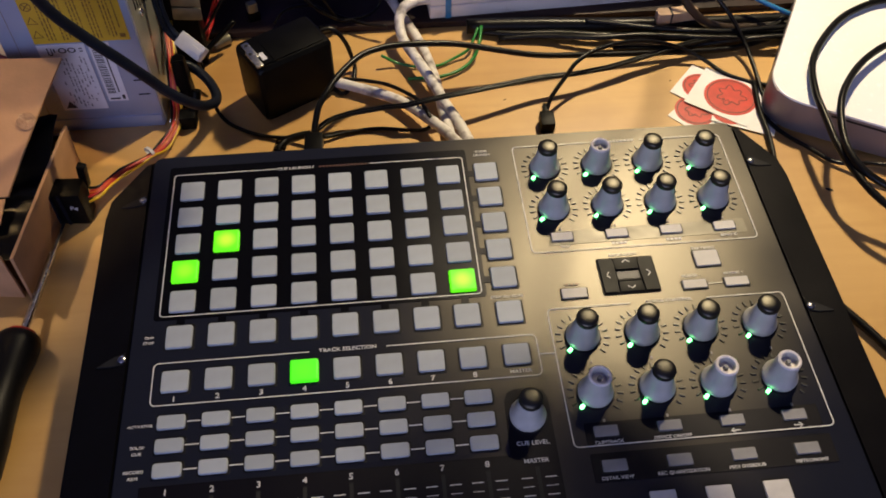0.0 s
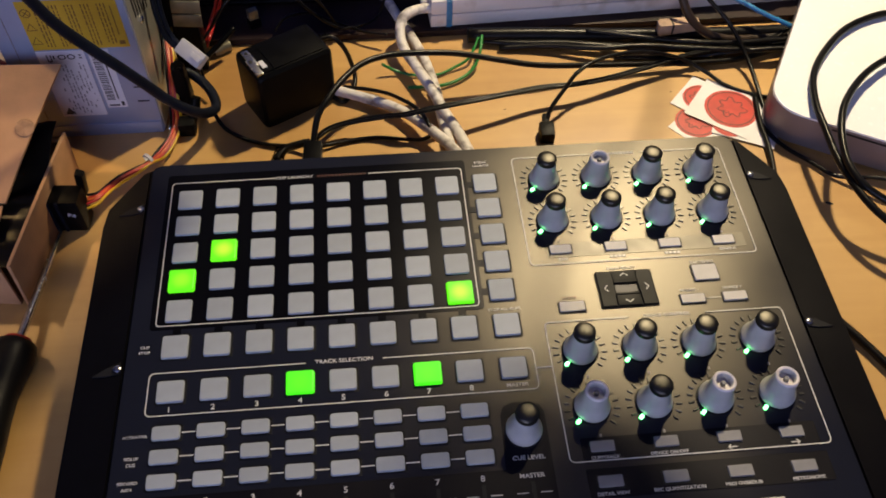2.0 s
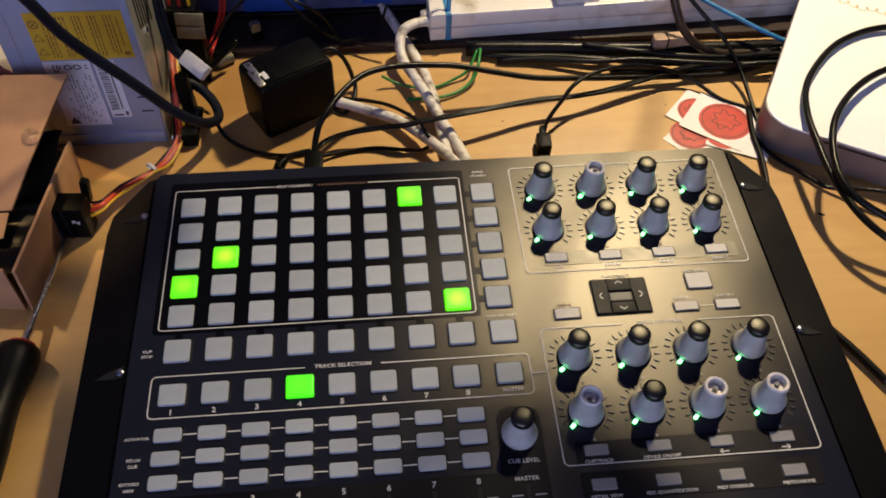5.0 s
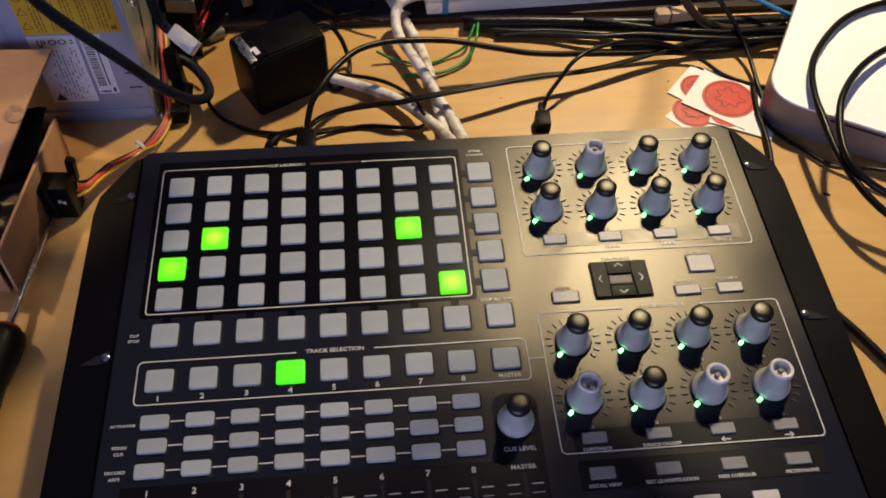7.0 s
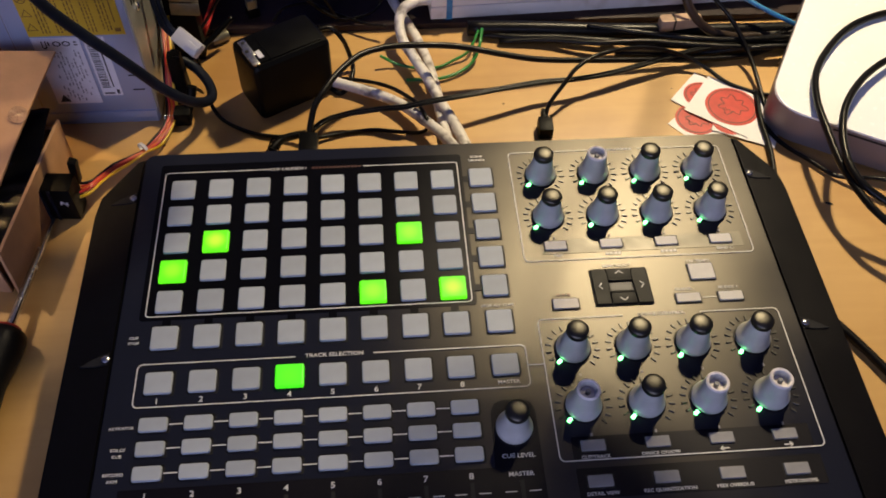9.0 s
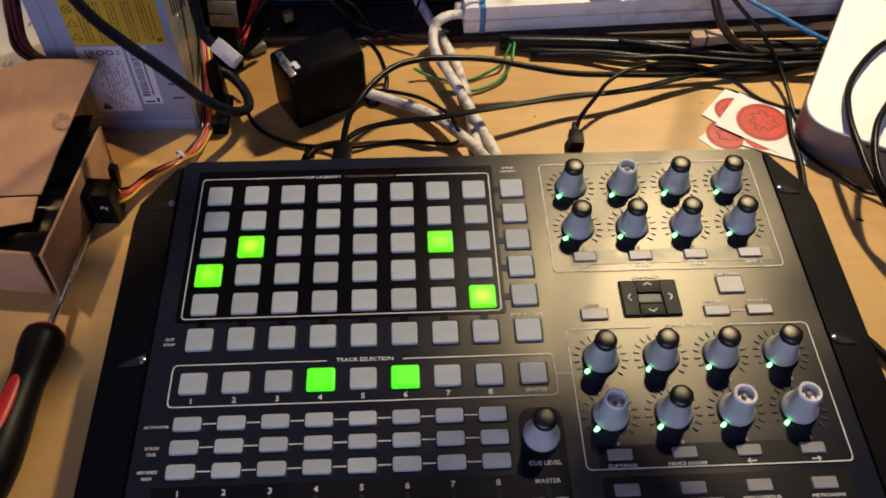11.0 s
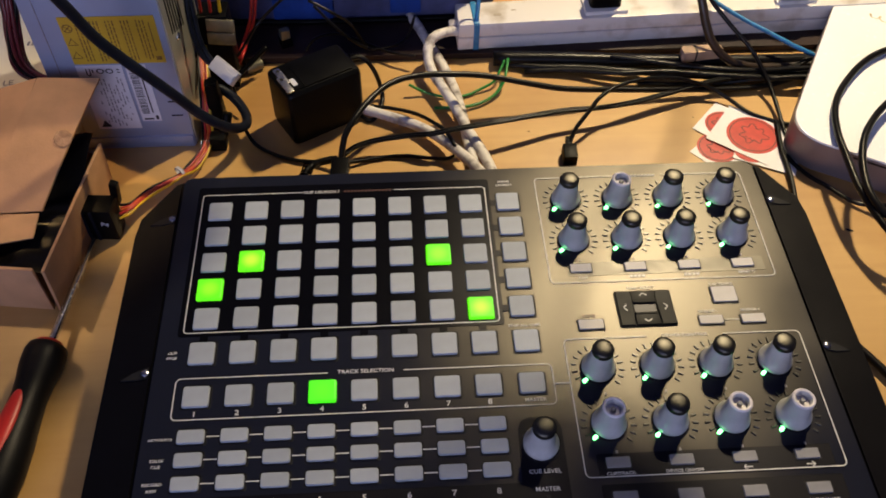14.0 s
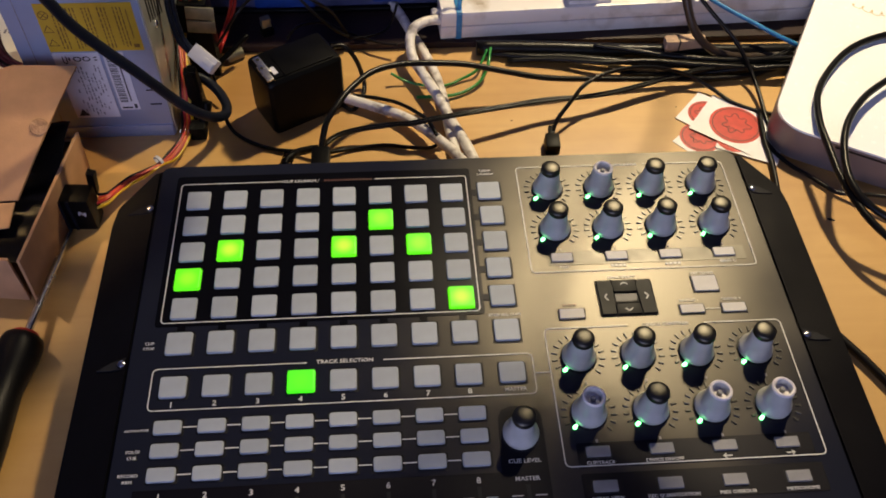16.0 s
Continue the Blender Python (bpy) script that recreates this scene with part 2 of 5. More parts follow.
# bluish so that light off the unseen walls comes back cool
M_WALL = material("dim_plaster", (0.25, 0.26, 0.33), 0.85, 0, 0.1, 6, 0.2, 80)
M_FLOOR = material("dark_floor", (0.10, 0.07, 0.05), 0.6, 0, 0.2, 8)


# ---- mesh makers ----
def part(name, bm, mat, parent=None, label="", m=None):
    """Links a bmesh as one mesh object under a thing or part; m is its pose in the parent's space."""
    me = bpy.data.meshes.new(name)
    bm.normal_update()
    bm.to_mesh(me)
    bm.free()
    return piece(name, me, mat, parent, label, m)


def piece(name, me, mat=None, parent=None, label="", m=None):
    if mat and not me.materials:
        me.materials.append(mat)
    ob = new(name, me)
    if parent:
        ob.parent = parent
    if m:
        ob.matrix_basis = m
    if label:
        ob["label"] = label
    return ob


def mesh_of(name, bm):
    me = bpy.data.meshes.new(name)
    bm.normal_update()
    bm.to_mesh(me)
    bm.free()
    return me


def thing(name, at, label, category, group="", kind="", turn=0):
    ob = new(name)
    ob.matrix_basis = pose(*at, 0, 0, turn)
    ob.empty_display_size = 0.01
    return tagged(ob, label, category, group, kind)


def smooth(bm, angle=40):
    bm.normal_update()
    for f in bm.faces:
        f.smooth = len(f.verts) <= 4
    lim = radians(angle)
    for e in bm.edges:
        if len(e.link_faces) == 2 and e.calc_face_angle(0) > lim:
            e.smooth = False
    return bm


def box(x0, x1, y0, y1, z0, z1, bevel=0.0, seg=2, bm=None):
    own = bmesh.new()
    bmesh.ops.create_cube(own, size=1, matrix=Matrix.LocRotScale(((x0 + x1) / 2, (y0 + y1) / 2, (z0 + z1) / 2), None, (x1 - x0, y1 - y0, z1 - z0)))
    if bevel:
        bmesh.ops.bevel(own, geom=own.edges[:], offset=bevel, segments=seg, profile=0.6, affect="EDGES")
        smooth(own, 35)
    if bm is None:
        return own
    me = bpy.data.meshes.new("join")
    own.to_mesh(me)
    own.free()
    bm.from_mesh(me)
    bpy.data.meshes.remove(me)
    return bm


def round_rect(x0, x1, y0, y1, r, n=5):
    pts = []
    for cx, cy, a in ((x1 - r, y1 - r, 0), (x0 + r, y1 - r, 90), (x0 + r, y0 + r, 180), (x1 - r, y0 + r, 270)):
        pts += [(cx + r * math.cos(radians(a + 90 * i / n)), cy + r * math.sin(radians(a + 90 * i / n))) for i in range(n + 1)]
    return pts


def prism(outline, z0, z1, bevel=0.0, seg=2, taper=0.0):
    """An upright prism over an outline (counter-clockwise), its top edge rounded."""
    bm = bmesh.new()
    cx = sum(p[0] for p in outline) / len(outline)
    cy = sum(p[1] for p in outline) / len(outline)
    low = [bm.verts.new((x, y, z0)) for x, y in outline]
    top = [bm.verts.new((cx + (x - cx) * (1 - taper), cy + (y - cy) * (1 - taper), z1)) for x, y in outline]
    bm.faces.new(low[::-1])
    up = bm.faces.new(top)
    n = len(low)
    for i in range(n):
        bm.faces.new((low[i], low[(i + 1) % n], top[(i + 1) % n], top[i]))
    if bevel:
        bmesh.ops.bevel(bm, geom=list(up.edges), offset=bevel, segments=seg, profile=0.6, affect="EDGES")
    return smooth(bm, 35)


def lathe(profile, n=24):
    """A turned body: profile is (radius, height) from the bottom up."""
    bm = bmesh.new()
    rings = []
    for r, z in profile:
        if r < 1e-6:
            rings.append([bm.verts.new((0, 0, z))])
        else:
            rings.append([bm.verts.new((r * math.cos(2 * math.pi * i / n), r * math.sin(2 * math.pi * i / n), z)) for i in range(n)])
    for a, b in zip(rings, rings[1:]):
        for i in range(n):
            j = (i + 1) % n
            if len(a) == 1 and len(b) > 1:
                bm.faces.new((a[0], b[j], b[i]))
            elif len(b) == 1 and len(a) > 1:
                bm.faces.new((a[i], a[j], b[0]))
            elif len(a) > 1:
                bm.faces.new((a[i], a[j], b[j], b[i]))
    return smooth(bm, 45)


def spline(points, steps=6):
    pts = [Vector(p) for p in points]
    pts = [2 * pts[0] - pts[1]] + pts + [2 * pts[-1] - pts[-2]]
    out = []
    for i in range(1, len(pts) - 2):
        a, b, c, d = pts[i - 1:i + 3]
        for k in range(steps):
            t = k / steps
            out.append(0.5 * (2 * b + (c - a) * t + (2 * a - 5 * b + 4 * c - d) * t * t + (3 * b - a - 3 * c + d) * t ** 3))
    return out + [pts[-2]]


def tube(points, r, sides=8, steps=6, flat=1.0, bm=None, wobble=0.0):
    """A round lead swept along a smooth line."""
    bm = bm or bmesh.new()
    path = spline(points, steps)
    side = Vector((0, 0, 1)).cross(path[1] - path[0])
    side = side.normalized() if side.length > 1e-6 else Vector((1, 0, 0))
    rings = []
    for i, p in enumerate(path):
        way = (path[min(i + 1, len(path) - 1)] - path[max(i - 1, 0)]).normalized()
        side = (side - way * side.dot(way)).normalized()
        up = way.cross(side)
        rr = r * (1 + wobble * noise.noise(p * 60))
        rings.append([bm.verts.new(p + side * (rr * math.cos(2 * math.pi * k / sides)) + up * (rr * flat * math.sin(2 * math.pi * k / sides))) for k in range(sides)])
    for a, b in zip(rings, rings[1:]):
        for k in range(sides):
            f = bm.faces.new((a[k], a[(k + 1) % sides], b[(k + 1) % sides], b[k]))
            f.smooth = True
    bm.faces.new(rings[0][::-1])
    bm.faces.new(rings[-1])
    return bm


def strokes(rects, z, thick=0.00012):
    """Thin raised bars of print, joined: (x0, x1, y0, y1) each."""
    bm = bmesh.new()
    for x0, x1, y0, y1 in rects:
        v = [bm.verts.new((x, y, zz)) for zz in (z, z + thick) for x, y in ((x0, y0), (x1, y0), (x1, y1), (x0, y1))]
        for q in ((4, 5, 6, 7), (0, 1, 5, 4), (1, 2, 6, 5), (2, 3, 7, 6), (3, 0, 4, 7)):
            bm.faces.new([v[i] for i in q])
    return bm


def line_path(pts, w, z, closed=False, thick=0.00012):
    """A printed line of one width along points."""
    bm = bmesh.new()
    n = len(pts)
    ring = []
    for i, (x, y) in enumerate(pts):
        a = Vector(pts[i - 1] if (closed or i) else pts[i])
        c = Vector(pts[(i + 1) % n] if (closed or i < n - 1) else pts[i])
        d = (c - a).normalized()
        o = Vector((-d.y, d.x)) * w / 2
        ring.append((bm.verts.new((x + o.x, y + o.y, z + thick)), bm.verts.new((x - o.x, y - o.y, z + thick))))
    for i in range(n if closed else n - 1):
        a, b = ring[i], ring[(i + 1) % n]
        bm.faces.new((a[0], a[1], b[1], b[0]))
    bmesh.ops.recalc_face_normals(bm, faces=bm.faces[:])
    if bm.faces and bm.faces[0].normal.z < 0:
        bmesh.ops.reverse_faces(bm, faces=bm.faces[:])
    return bm


def lettering(name, text, size, mat, parent, m, wide=1.0):
    """Printed words in the built-in font, as a mesh."""
    cu = bpy.data.curves.new(name, "FONT")
    cu.body, cu.size, cu.align_x, cu.align_y, cu.resolution_u, cu.extrude = text, size, "CENTER", "CENTER", 2, 0.00006
    cu.offset = size * 0.012
    tmp = new(name, cu)
    me = bpy.data.meshes.new_from_object(tmp.evaluated_get(bpy.context.evaluated_depsgraph_get()))
    bpy.data.objects.remove(tmp)
    bpy.data.curves.remove(cu)
    for v in me.vertices:
        v.co.x *= wide
    return piece(name, me, mat, parent, "", m)


# ---- the room and the table ----
def structure(name, bm, mat, label):
    return tagged(part(name, bm, mat), label, "structure", kind="structure")


structure("floor", box(-1.9, 2.1, -1.8, 1.0, -0.80, -0.75), M_FLOOR, "dark brown floor of the dim room")
structure("ceiling", box(-1.9, 2.1, -1.8, 1.0, 1.65, 1.70), M_CEIL, "unseen ceiling, tinted blue to cool the bounced light")
structure("wall_north", box(-1.9, 2.1, 0.9, 1.0, -0.75, 1.65), M_WALL, "dim plastered wall behind the table")
structure("wall_west", box(-1.9, -1.8, -1.7, 0.9, -0.75, 1.65), M_WALL, "dim plastered side wall")
structure("wall_east", box(2.0, 2.1, -1.7, 0.9, -0.75, 1.65), M_WALL, "dim plastered side wall")
# unseen wall, its opening assumed for the cool fill
south = box(-1.9, -1.1, -1.8, -1.7, -0.75, 1.65)
box(0.4, 2.1, -1.8, -1.7, -0.75, 1.65, bm=south)
box(-1.1, 0.4, -1.8, -1.7, -0.75, 0.2, bm=south)
box(-1.1, 0.4, -1.8, -1.7, 1.3, 1.65, bm=south)
structure("wall_south", south, M_WALL, "dim plastered wall with an assumed window opening")


def make_table():
    t = thing("desk", (0.2, 0.05, -0.75), "worn beech laminate desk with scuffs and specks", "desk")
    part("tabletop", box(-0.95, 0.95, -0.5, 0.62, 0.722, 0.75, 0.003), M_TABLE, t)
    leg = mesh_of("leg", box(-0.03, 0.03, -0.03, 0.03, 0, 0.722, 0.004))
    for x, y in ((-0.88, -0.43), (0.88, -0.43), (-0.88, 0.55), (0.88, 0.55)):
        piece("leg", leg, M_BLACK, t, "", pose(x, y, 0))
    # small dark specks in the surface
    for x, y, size, a in ((0.438, 0.097, 0.0030, -25), (0.225, 0.205, 0.0010, 20), (0.300, 0.232, 0.0008, 60), (0.52, 0.02, 0.0014, 10), (0.355, 0.215, 0.0008, 0), (-0.02, 0.175, 0.0009, 40), (0.475, 0.035, 0.0009, 80)):
        mark = bmesh.new()
        bmesh.ops.create_uvsphere(mark, u_segments=8, v_segments=4, radius=1, matrix=Matrix.Diagonal((size, size * 0.45, 0.0003, 1)))
        part("speck", mark, M_DARK, t, "dark nick in the surface", pose(x - 0.2, y - 0.05, 0.7501, 0, 0, a))


make_table()

# ---- the controller ----
HP = 0.0486          # height of its panel over the table
COLS = [0.0119 + 0.0225 * i for i in range(8)]
ROWS = [0.0903 - 0.02026 * i for i in range(5)]
SCENE_X = 0.1932
STOP_Y, TRACK_Y, ACT_Y, SOLO_Y, REC_Y = -0.0139, -0.0411, -0.0645, -0.0774, -0.0904
KNOB_X = [0.2308, 0.2640, 0.2970, 0.3303]
KNOB_Y = [0.0910, 0.0577, -0.0333, -0.0674]
LIT = {}


def make_controller():
    c = thing("pad_controller", (0, 0, 0), "charcoal pad controller with grey pads, knobs and green lights", "controller")
    back, front, left, right = 0.1205, -0.2125, -0.0135, 0.3592
    part("case", prism(round_rect(left - 0.012, right + 0.012, front, back - 0.004, 0.012), 0.006, 0.040), M_RAIL, c, "black plastic case")
    for x, y in ((0.0, 0.09), (0.34, 0.09), (0.0, -0.19), (0.34, -0.19)):
        part("foot", lathe([(0.008, 0.0), (0.009, 0.006)], 16), M_RUBBER, c, "", pose(x, y, 0))
    part("panel", prism(round_rect(left, right, front, back, 0.004), 0.034, HP, 0.0012), M_PANEL, c, "satin charcoal metal top panel")
    for name, sx, x0 in (("left", -1, left), ("right", 1, right)):
        # side rail: outline with a cut-off back corner, top falling away to the outside
        out = [(0.0004, back - 0.0015), (0.0004, front), (0.022, front), (0.0275, front + 0.012), (0.0275, 0.078), (0.0255, 0.092), (0.006, back - 0.003)]
        bm = bmesh.new()
        low = [bm.verts.new((x0 + sx * x, y, 0.004)) for x, y in out]
        top = [bm.verts.new((x0 + sx * x, y, HP - 0.0005 - 0.16 * x)) for x, y in out]
        n = len(out)
        tf = bm.faces.new(top)
        bm.faces.new(low[::-1])
        for i in range(n):
            bm.faces.new((low[i], low[(i + 1) % n], top[(i + 1) % n], top[i]))
        bmesh.ops.recalc_face_normals(bm, faces=bm.faces[:])
        bmesh.ops.bevel(bm, geom=list(tf.edges), offset=0.0016, segments=2, affect="EDGES")
        rail = part("side_rail", smooth(bm, 30), M_RAIL, c, "black plastic side rail")
        for y in (0.0862, -0.0247):
            xs = x0 + sx * 0.0042
            # flat near-black plate stands in for the shade inside the recess
            pit = bmesh.new()
            q = [(xs - sx * 0.0014, y + 0.0040), (xs - sx * 0.0010, y - 0.0028), (xs + sx * 0.005, y - 0.0034), (xs + sx * 0.0135, y - 0.0026), (xs + sx * 0.0065, y + 0.0014)]
            f = [pit.verts.new((x, yy, HP + 0.0004 - 0.16 * abs(x - x0))) for x, yy in q]
            g = [pit.verts.new((x, yy, HP - 0.004)) for x, yy in q]
            pit.faces.new(f)
            for i in range(5):
                pit.faces.new((f[i], g[i], g[(i + 1) % 5], f[(i + 1) % 5]))
            bmesh.ops.recalc_face_normals(pit, faces=pit.faces[:])
            part("recess_shade", pit, M_DARK, rail, "dark plate painted as a shaded screw recess")
            part("screw", lathe([(0.0022, -0.002), (0.0022, 0.0004), (0.0016, 0.0009), (0, 0.0010)], 14), M_METAL, rail, "bright steel screw", pose(xs, y, HP - 0.0001))
    # printed fields
    part("clip_field", prism(round_rect(-0.0032, 0.1822, -0.0022, 0.1112, 0.002), HP - 0.002, HP + 0.0003), M_INSET, c, "gloss black field")
    part("fader_field", prism([(-0.001, -0.2), (0.2055, -0.2), (0.2055, -0.068), (0.2035, -0.0635), (0.199, -0.0615), (0.189, -0.0615), (0.1845, -0.0635), (0.1825, -0.068), (0.1815, -0.098), (-0.001, -0.098)], HP - 0.002, HP + 0.0003), M_SHADE, c, "matt black field")
    part("device_field", prism(round_rect(0.2212, 0.3443, -0.0978, -0.0845, 0.001), HP - 0.002, HP + 0.0003), M_SHADE, c, "matt black field")
    part("view_field", prism(round_rect(0.2212, 0.3455, -0.1165, -0.1012, 0.001), HP - 0.002, HP + 0.0003), M_SHADE, c, "matt black field")
    # paler strip painted where the lamp glares off the panel
    part("send_glare_strip", prism(round_rect(0.2235, 0.3440, 0.0300, 0.0405, 0.001), HP - 0.002, HP + 0.0002), material("glare_pale_panel", (0.070, 0.066, 0.058), 0.42, 0.85, 0.2, 60), c, "paler strip painted for glare on the panel")
    zp = HP + 0.0004
    w = 0.00062

    def frame_line(x0, x1, y0, y1, r, gap):
        """A printed frame with rounded corners, its top edge broken for a title."""
        pts = [(gap[0], y1)]
        for cx, cy, a in ((x0 + r, y1 - r, 90), (x0 + r, y0 + r, 180), (x1 - r, y0 + r, 270), (x1 - r, y1 - r, 0)):
            pts += [(cx + r * math.cos(radians(a + 22.5 * i)), cy + r * math.sin(radians(a + 22.5 * i))) for i in range(5)]
        pts.append((gap[1], y1))
        part("printed_frame", line_path(pts, w, zp), M_PRINT, c, "thin white printed line")

    frame_line(0.0, 0.1795, 0.0, 0.1045, 0.0022, (0.063, 0.121))
    frame_line(0.0, 0.2052, -0.0545, -0.0295, 0.0028, (0.082, 0.1235))
    frame_line(0.2125, 0.3487, 0.0252, 0.1101, 0.0028, (0.266, 0.296))
    frame_line(0.2142, 0.3500, -0.0972, -0.0143, 0.0028, (0.262, 0.306))
    part("printed_line", line_path([(0.2052, -0.0420), (0.2142, -0.0420)], w, zp), M_PRINT, c)

    def words(text, x, y, size=0.0034, mat=M_PRINT, wide=1.12):
        lettering("printed_legend", text, size * 0.87, mat, c, pose(x, y, zp), wide)

    def bars(x, y, width, h=0.0017, mat=M_PRINT):
        n = max(2, int(width / 0.0022))
        rects = [(x - width / 2 + width * i / n, x - width / 2 + width * (i + 0.72) / n, y - h / 2, y + h / 2) for i in range(n)]
        part("worn_print", strokes(rects, zp - 0.0001), mat, c)

    words("CLIP LAUNCH /", 0.0745, 0.1045, 0.0034)
    bars(0.1045, 0.1046, 0.031, 0.0016, M_REDPRINT)
    words("SCENE", SCENE_X - 0.001, 0.1085, 0.0026)
    words("LAUNCH", SCENE_X - 0.001, 0.1055, 0.0026)
    words("STOP ALL CLIPS", SCENE_X, -0.0035, 0.0027)
    words("CLIP", -0.0043, -0.0130, 0.0026)
    words("STOP", -0.0043, -0.0163, 0.0026)
    words("TRACK SELECTION", 0.1027, -0.0292, 0.0037)
    for i, x in enumerate(COLS):
        words(str(i + 1), x, -0.0514, 0.0050)
        words(str(i + 1), x, -0.1018, 0.0050)
    words("MASTER", SCENE_X + 0.0008, -0.0513, 0.0034)
    words("MASTER", 0.1940, -0.1020, 0.0036)
    words("CUE LEVEL", 0.1938, -0.0925, 0.0036)
    words("ACTIVATOR", -0.0037, -0.0655, 0.0023)
    words("SOLO/", -0.0040, -0.0772, 0.0026)
    words("CUE", -0.0040, -0.0806, 0.0026)
    words("RECORD", -0.0045, -0.0900, 0.0026)
    words("ARM", -0.0045, -0.0934, 0.0026)
    words("PAN", 0.2325, 0.0285, 0.0030)
    bars(0.2655, 0.0285, 0.0100, 0.0016)
    bars(0.2985, 0.0285, 0.0100, 0.0016)
    words("SEND C", 0.3318, 0.0287, 0.0030)
    words("BANK SELECT", 0.2650, 0.0196, 0.0028)
    words("TAP TEMPO", 0.3134, 0.0202, 0.0028)
    words("NUDGE -", 0.3010, 0.0012, 0.0028)
    words("NUDGE +", 0.3262, 0.0012, 0.0028)
    bars(0.2315, 0.0012, 0.0085, 0.0016, M_REDPRINT)
    bars(0.2810, 0.1101, 0.0240, 0.0016)
    words("DEVICE CONTROL", 0.2840, -0.0142, 0.0033)
    words("CLIP/TRACK", 0.2325, -0.0956, 0.0028)
    words("DEVICE ON/OFF", 0.2655, -0.0956, 0.0028)
    words("DETAIL VIEW", 0.2327, -0.1146, 0.0028)
    words("REC QUANTIZATION", 0.2660, -0.1146, 0.0028)
    words("MIDI OVERDUB", 0.2985, -0.1146, 0.0028)
    words("METRONOME", 0.3318, -0.1146, 0.0028)
    for x, s in ((0.2985, -1), (0.3312, 1)):
        part("printed_arrow", line_path([(x - s * 0.0022, -0.0953), (x + s * 0.0022, -0.0953)], 0.0006, zp), M_PRINT, c)
        part("printed_arrow", line_path([(x + s * 0.0008, -0.0940), (x + s * 0.0024, -0.0953), (x + s * 0.0008, -0.0966)], 0.0006, zp), M_PRINT, c)
    part("printed_line", line_path([(0.3095, -0.0050), (0.3180, -0.0050)], 0.0005, zp), M_PRINT, c)
    for i in range(8):
        part("worn_print", strokes([(KNOB_X[i % 4] + 0.0008, KNOB_X[i % 4] + 0.0020, KNOB_Y[2 + i // 4] - 0.0172, KNOB_Y[2 + i // 4] - 0.0155)], zp), M_INKGREY, c)
    for x in KNOB_X:
        part("worn_print", strokes([(x + 0.0006, x + 0.0018, KNOB_Y[1] - 0.0166, KNOB_Y[1] - 0.0152)], zp), M_INKGREY, c)
    for y in (ACT_Y, SOLO_Y, REC_Y):
        for a, b in zip(COLS, COLS[1:]):
            part("printed_line", strokes([(a + 0.0078, b - 0.0078, y - 0.0003, y + 0.0003)], zp), M_PRINT, c)
    # notches between the grid and its neighbours
    for x in COLS:
        part("panel_notch", strokes([(x - 0.0022, x + 0.0022, STOP_Y + 0.0080, STOP_Y + 0.0135)], zp - 0.0001), M_INSET, c)
    for y in ROWS:
        part("panel_notch", strokes([(SCENE_X - 0.0112, SCENE_X - 0.0074, y - 0.0022, y + 0.0022)], zp - 0.0001), M_SHADE, c)

    # pads and buttons, one mesh a kind
    def key_mesh(name, wx, wy, h, b=0.0009, taper=0.04):
        return mesh_of(name, prism(round_rect(-wx / 2, wx / 2, -wy / 2, wy / 2, 0.0015, 4), -0.002, h, b, 3, taper))

    pad_mesh = key_mesh("pad", 0.0147, 0.0147, 0.0016, 0.0006)
    track_mesh = key_mesh("track_button", 0.0147, 0.0131, 0.0016, 0.0006)
    bar_mesh = key_mesh("bar_button", 0.0148, 0.0080, 0.0016, 0.0006)
    lit_pad = mesh_of("light_cap", prism(round_rect(-0.0076, 0.0076, -0.0076, 0.0076, 0.0012, 3), -0.0022, 0.0002, 0.0009, 2, 0.03))
    lit_track = mesh_of("light_cap", prism(round_rect(-0.0076, 0.0076, -0.0068, 0.0068, 0.0012, 3), -0.0022, 0.0002, 0.0009, 2, 0.03))
    lit_bar = mesh_of("light_cap", prism(round_rect(-0.0077, 0.0077, -0.0043, 0.0043, 0.0011, 3), -0.0022, 0.0002, 0.0009, 2, 0.03))
    # dark gap round each key, widened right and below to paint its shadow
    gaps = {}
    for me, wx, wy in ((pad_mesh, 0.0147, 0.0147), (track_mesh, 0.0147, 0.0131), (bar_mesh, 0.0148, 0.0080)):
        gaps[me.name] = mesh_of("key_gap_shade", prism(round_rect(-wx / 2 - 0.0006, wx / 2 + 0.0009, -wy / 2 - 0.0008, wy / 2 + 0.0006, 0.0012, 3), -0.001, 0.00030))

    def key(name, me, x, y, mat=M_PAD):
        ob = piece(name, me, mat, c, "", pose(x, y, HP))
        if name != "pad":
            piece("key_gap_shade", gaps[me.name], M_DARK, ob)
        return ob

    keys = {}
    for r, y in enumerate(ROWS):
        for i, x in enumerate(COLS):
            keys[("clip", r, i)] = key("pad", pad_mesh, x, y)
        keys[("scene", r)] = key("scene_button", pad_mesh, SCENE_X, y + 0.0005)
    for i, x in enumerate(COLS + [SCENE_X]):
        keys[("stop", i)] = key("stop_button", pad_mesh, x, STOP_Y)
        keys[("track", i)] = key("track_button", track_mesh, x, TRACK_Y)
    for i, x in enumerate(COLS):
        keys[("act", i)] = key("activator_button", bar_mesh, x, ACT_Y)
        key("solo_button", bar_mesh, x, SOLO_Y)
        key("record_button", bar_mesh, x, REC_Y)

    # an added glowing shell over the key stands in for its light
    def light(k, hot=False):
        kind = k[0]
        me = {"track": lit_track, "act": lit_bar}.get(kind, lit_pad)
        ob = new("light_cap", me)
        ob.parent = keys[k]
        mat = M_GREENHOT if hot else M_GREENCLIP if kind == "clip" else M_GREEN
        if not me.materials:
            me.materials.append(mat)
        ob.material_slots[0].link = "OBJECT"
        ob.material_slots[0].material = mat
        ob.matrix_basis = pose(0, 0, 0.0022)
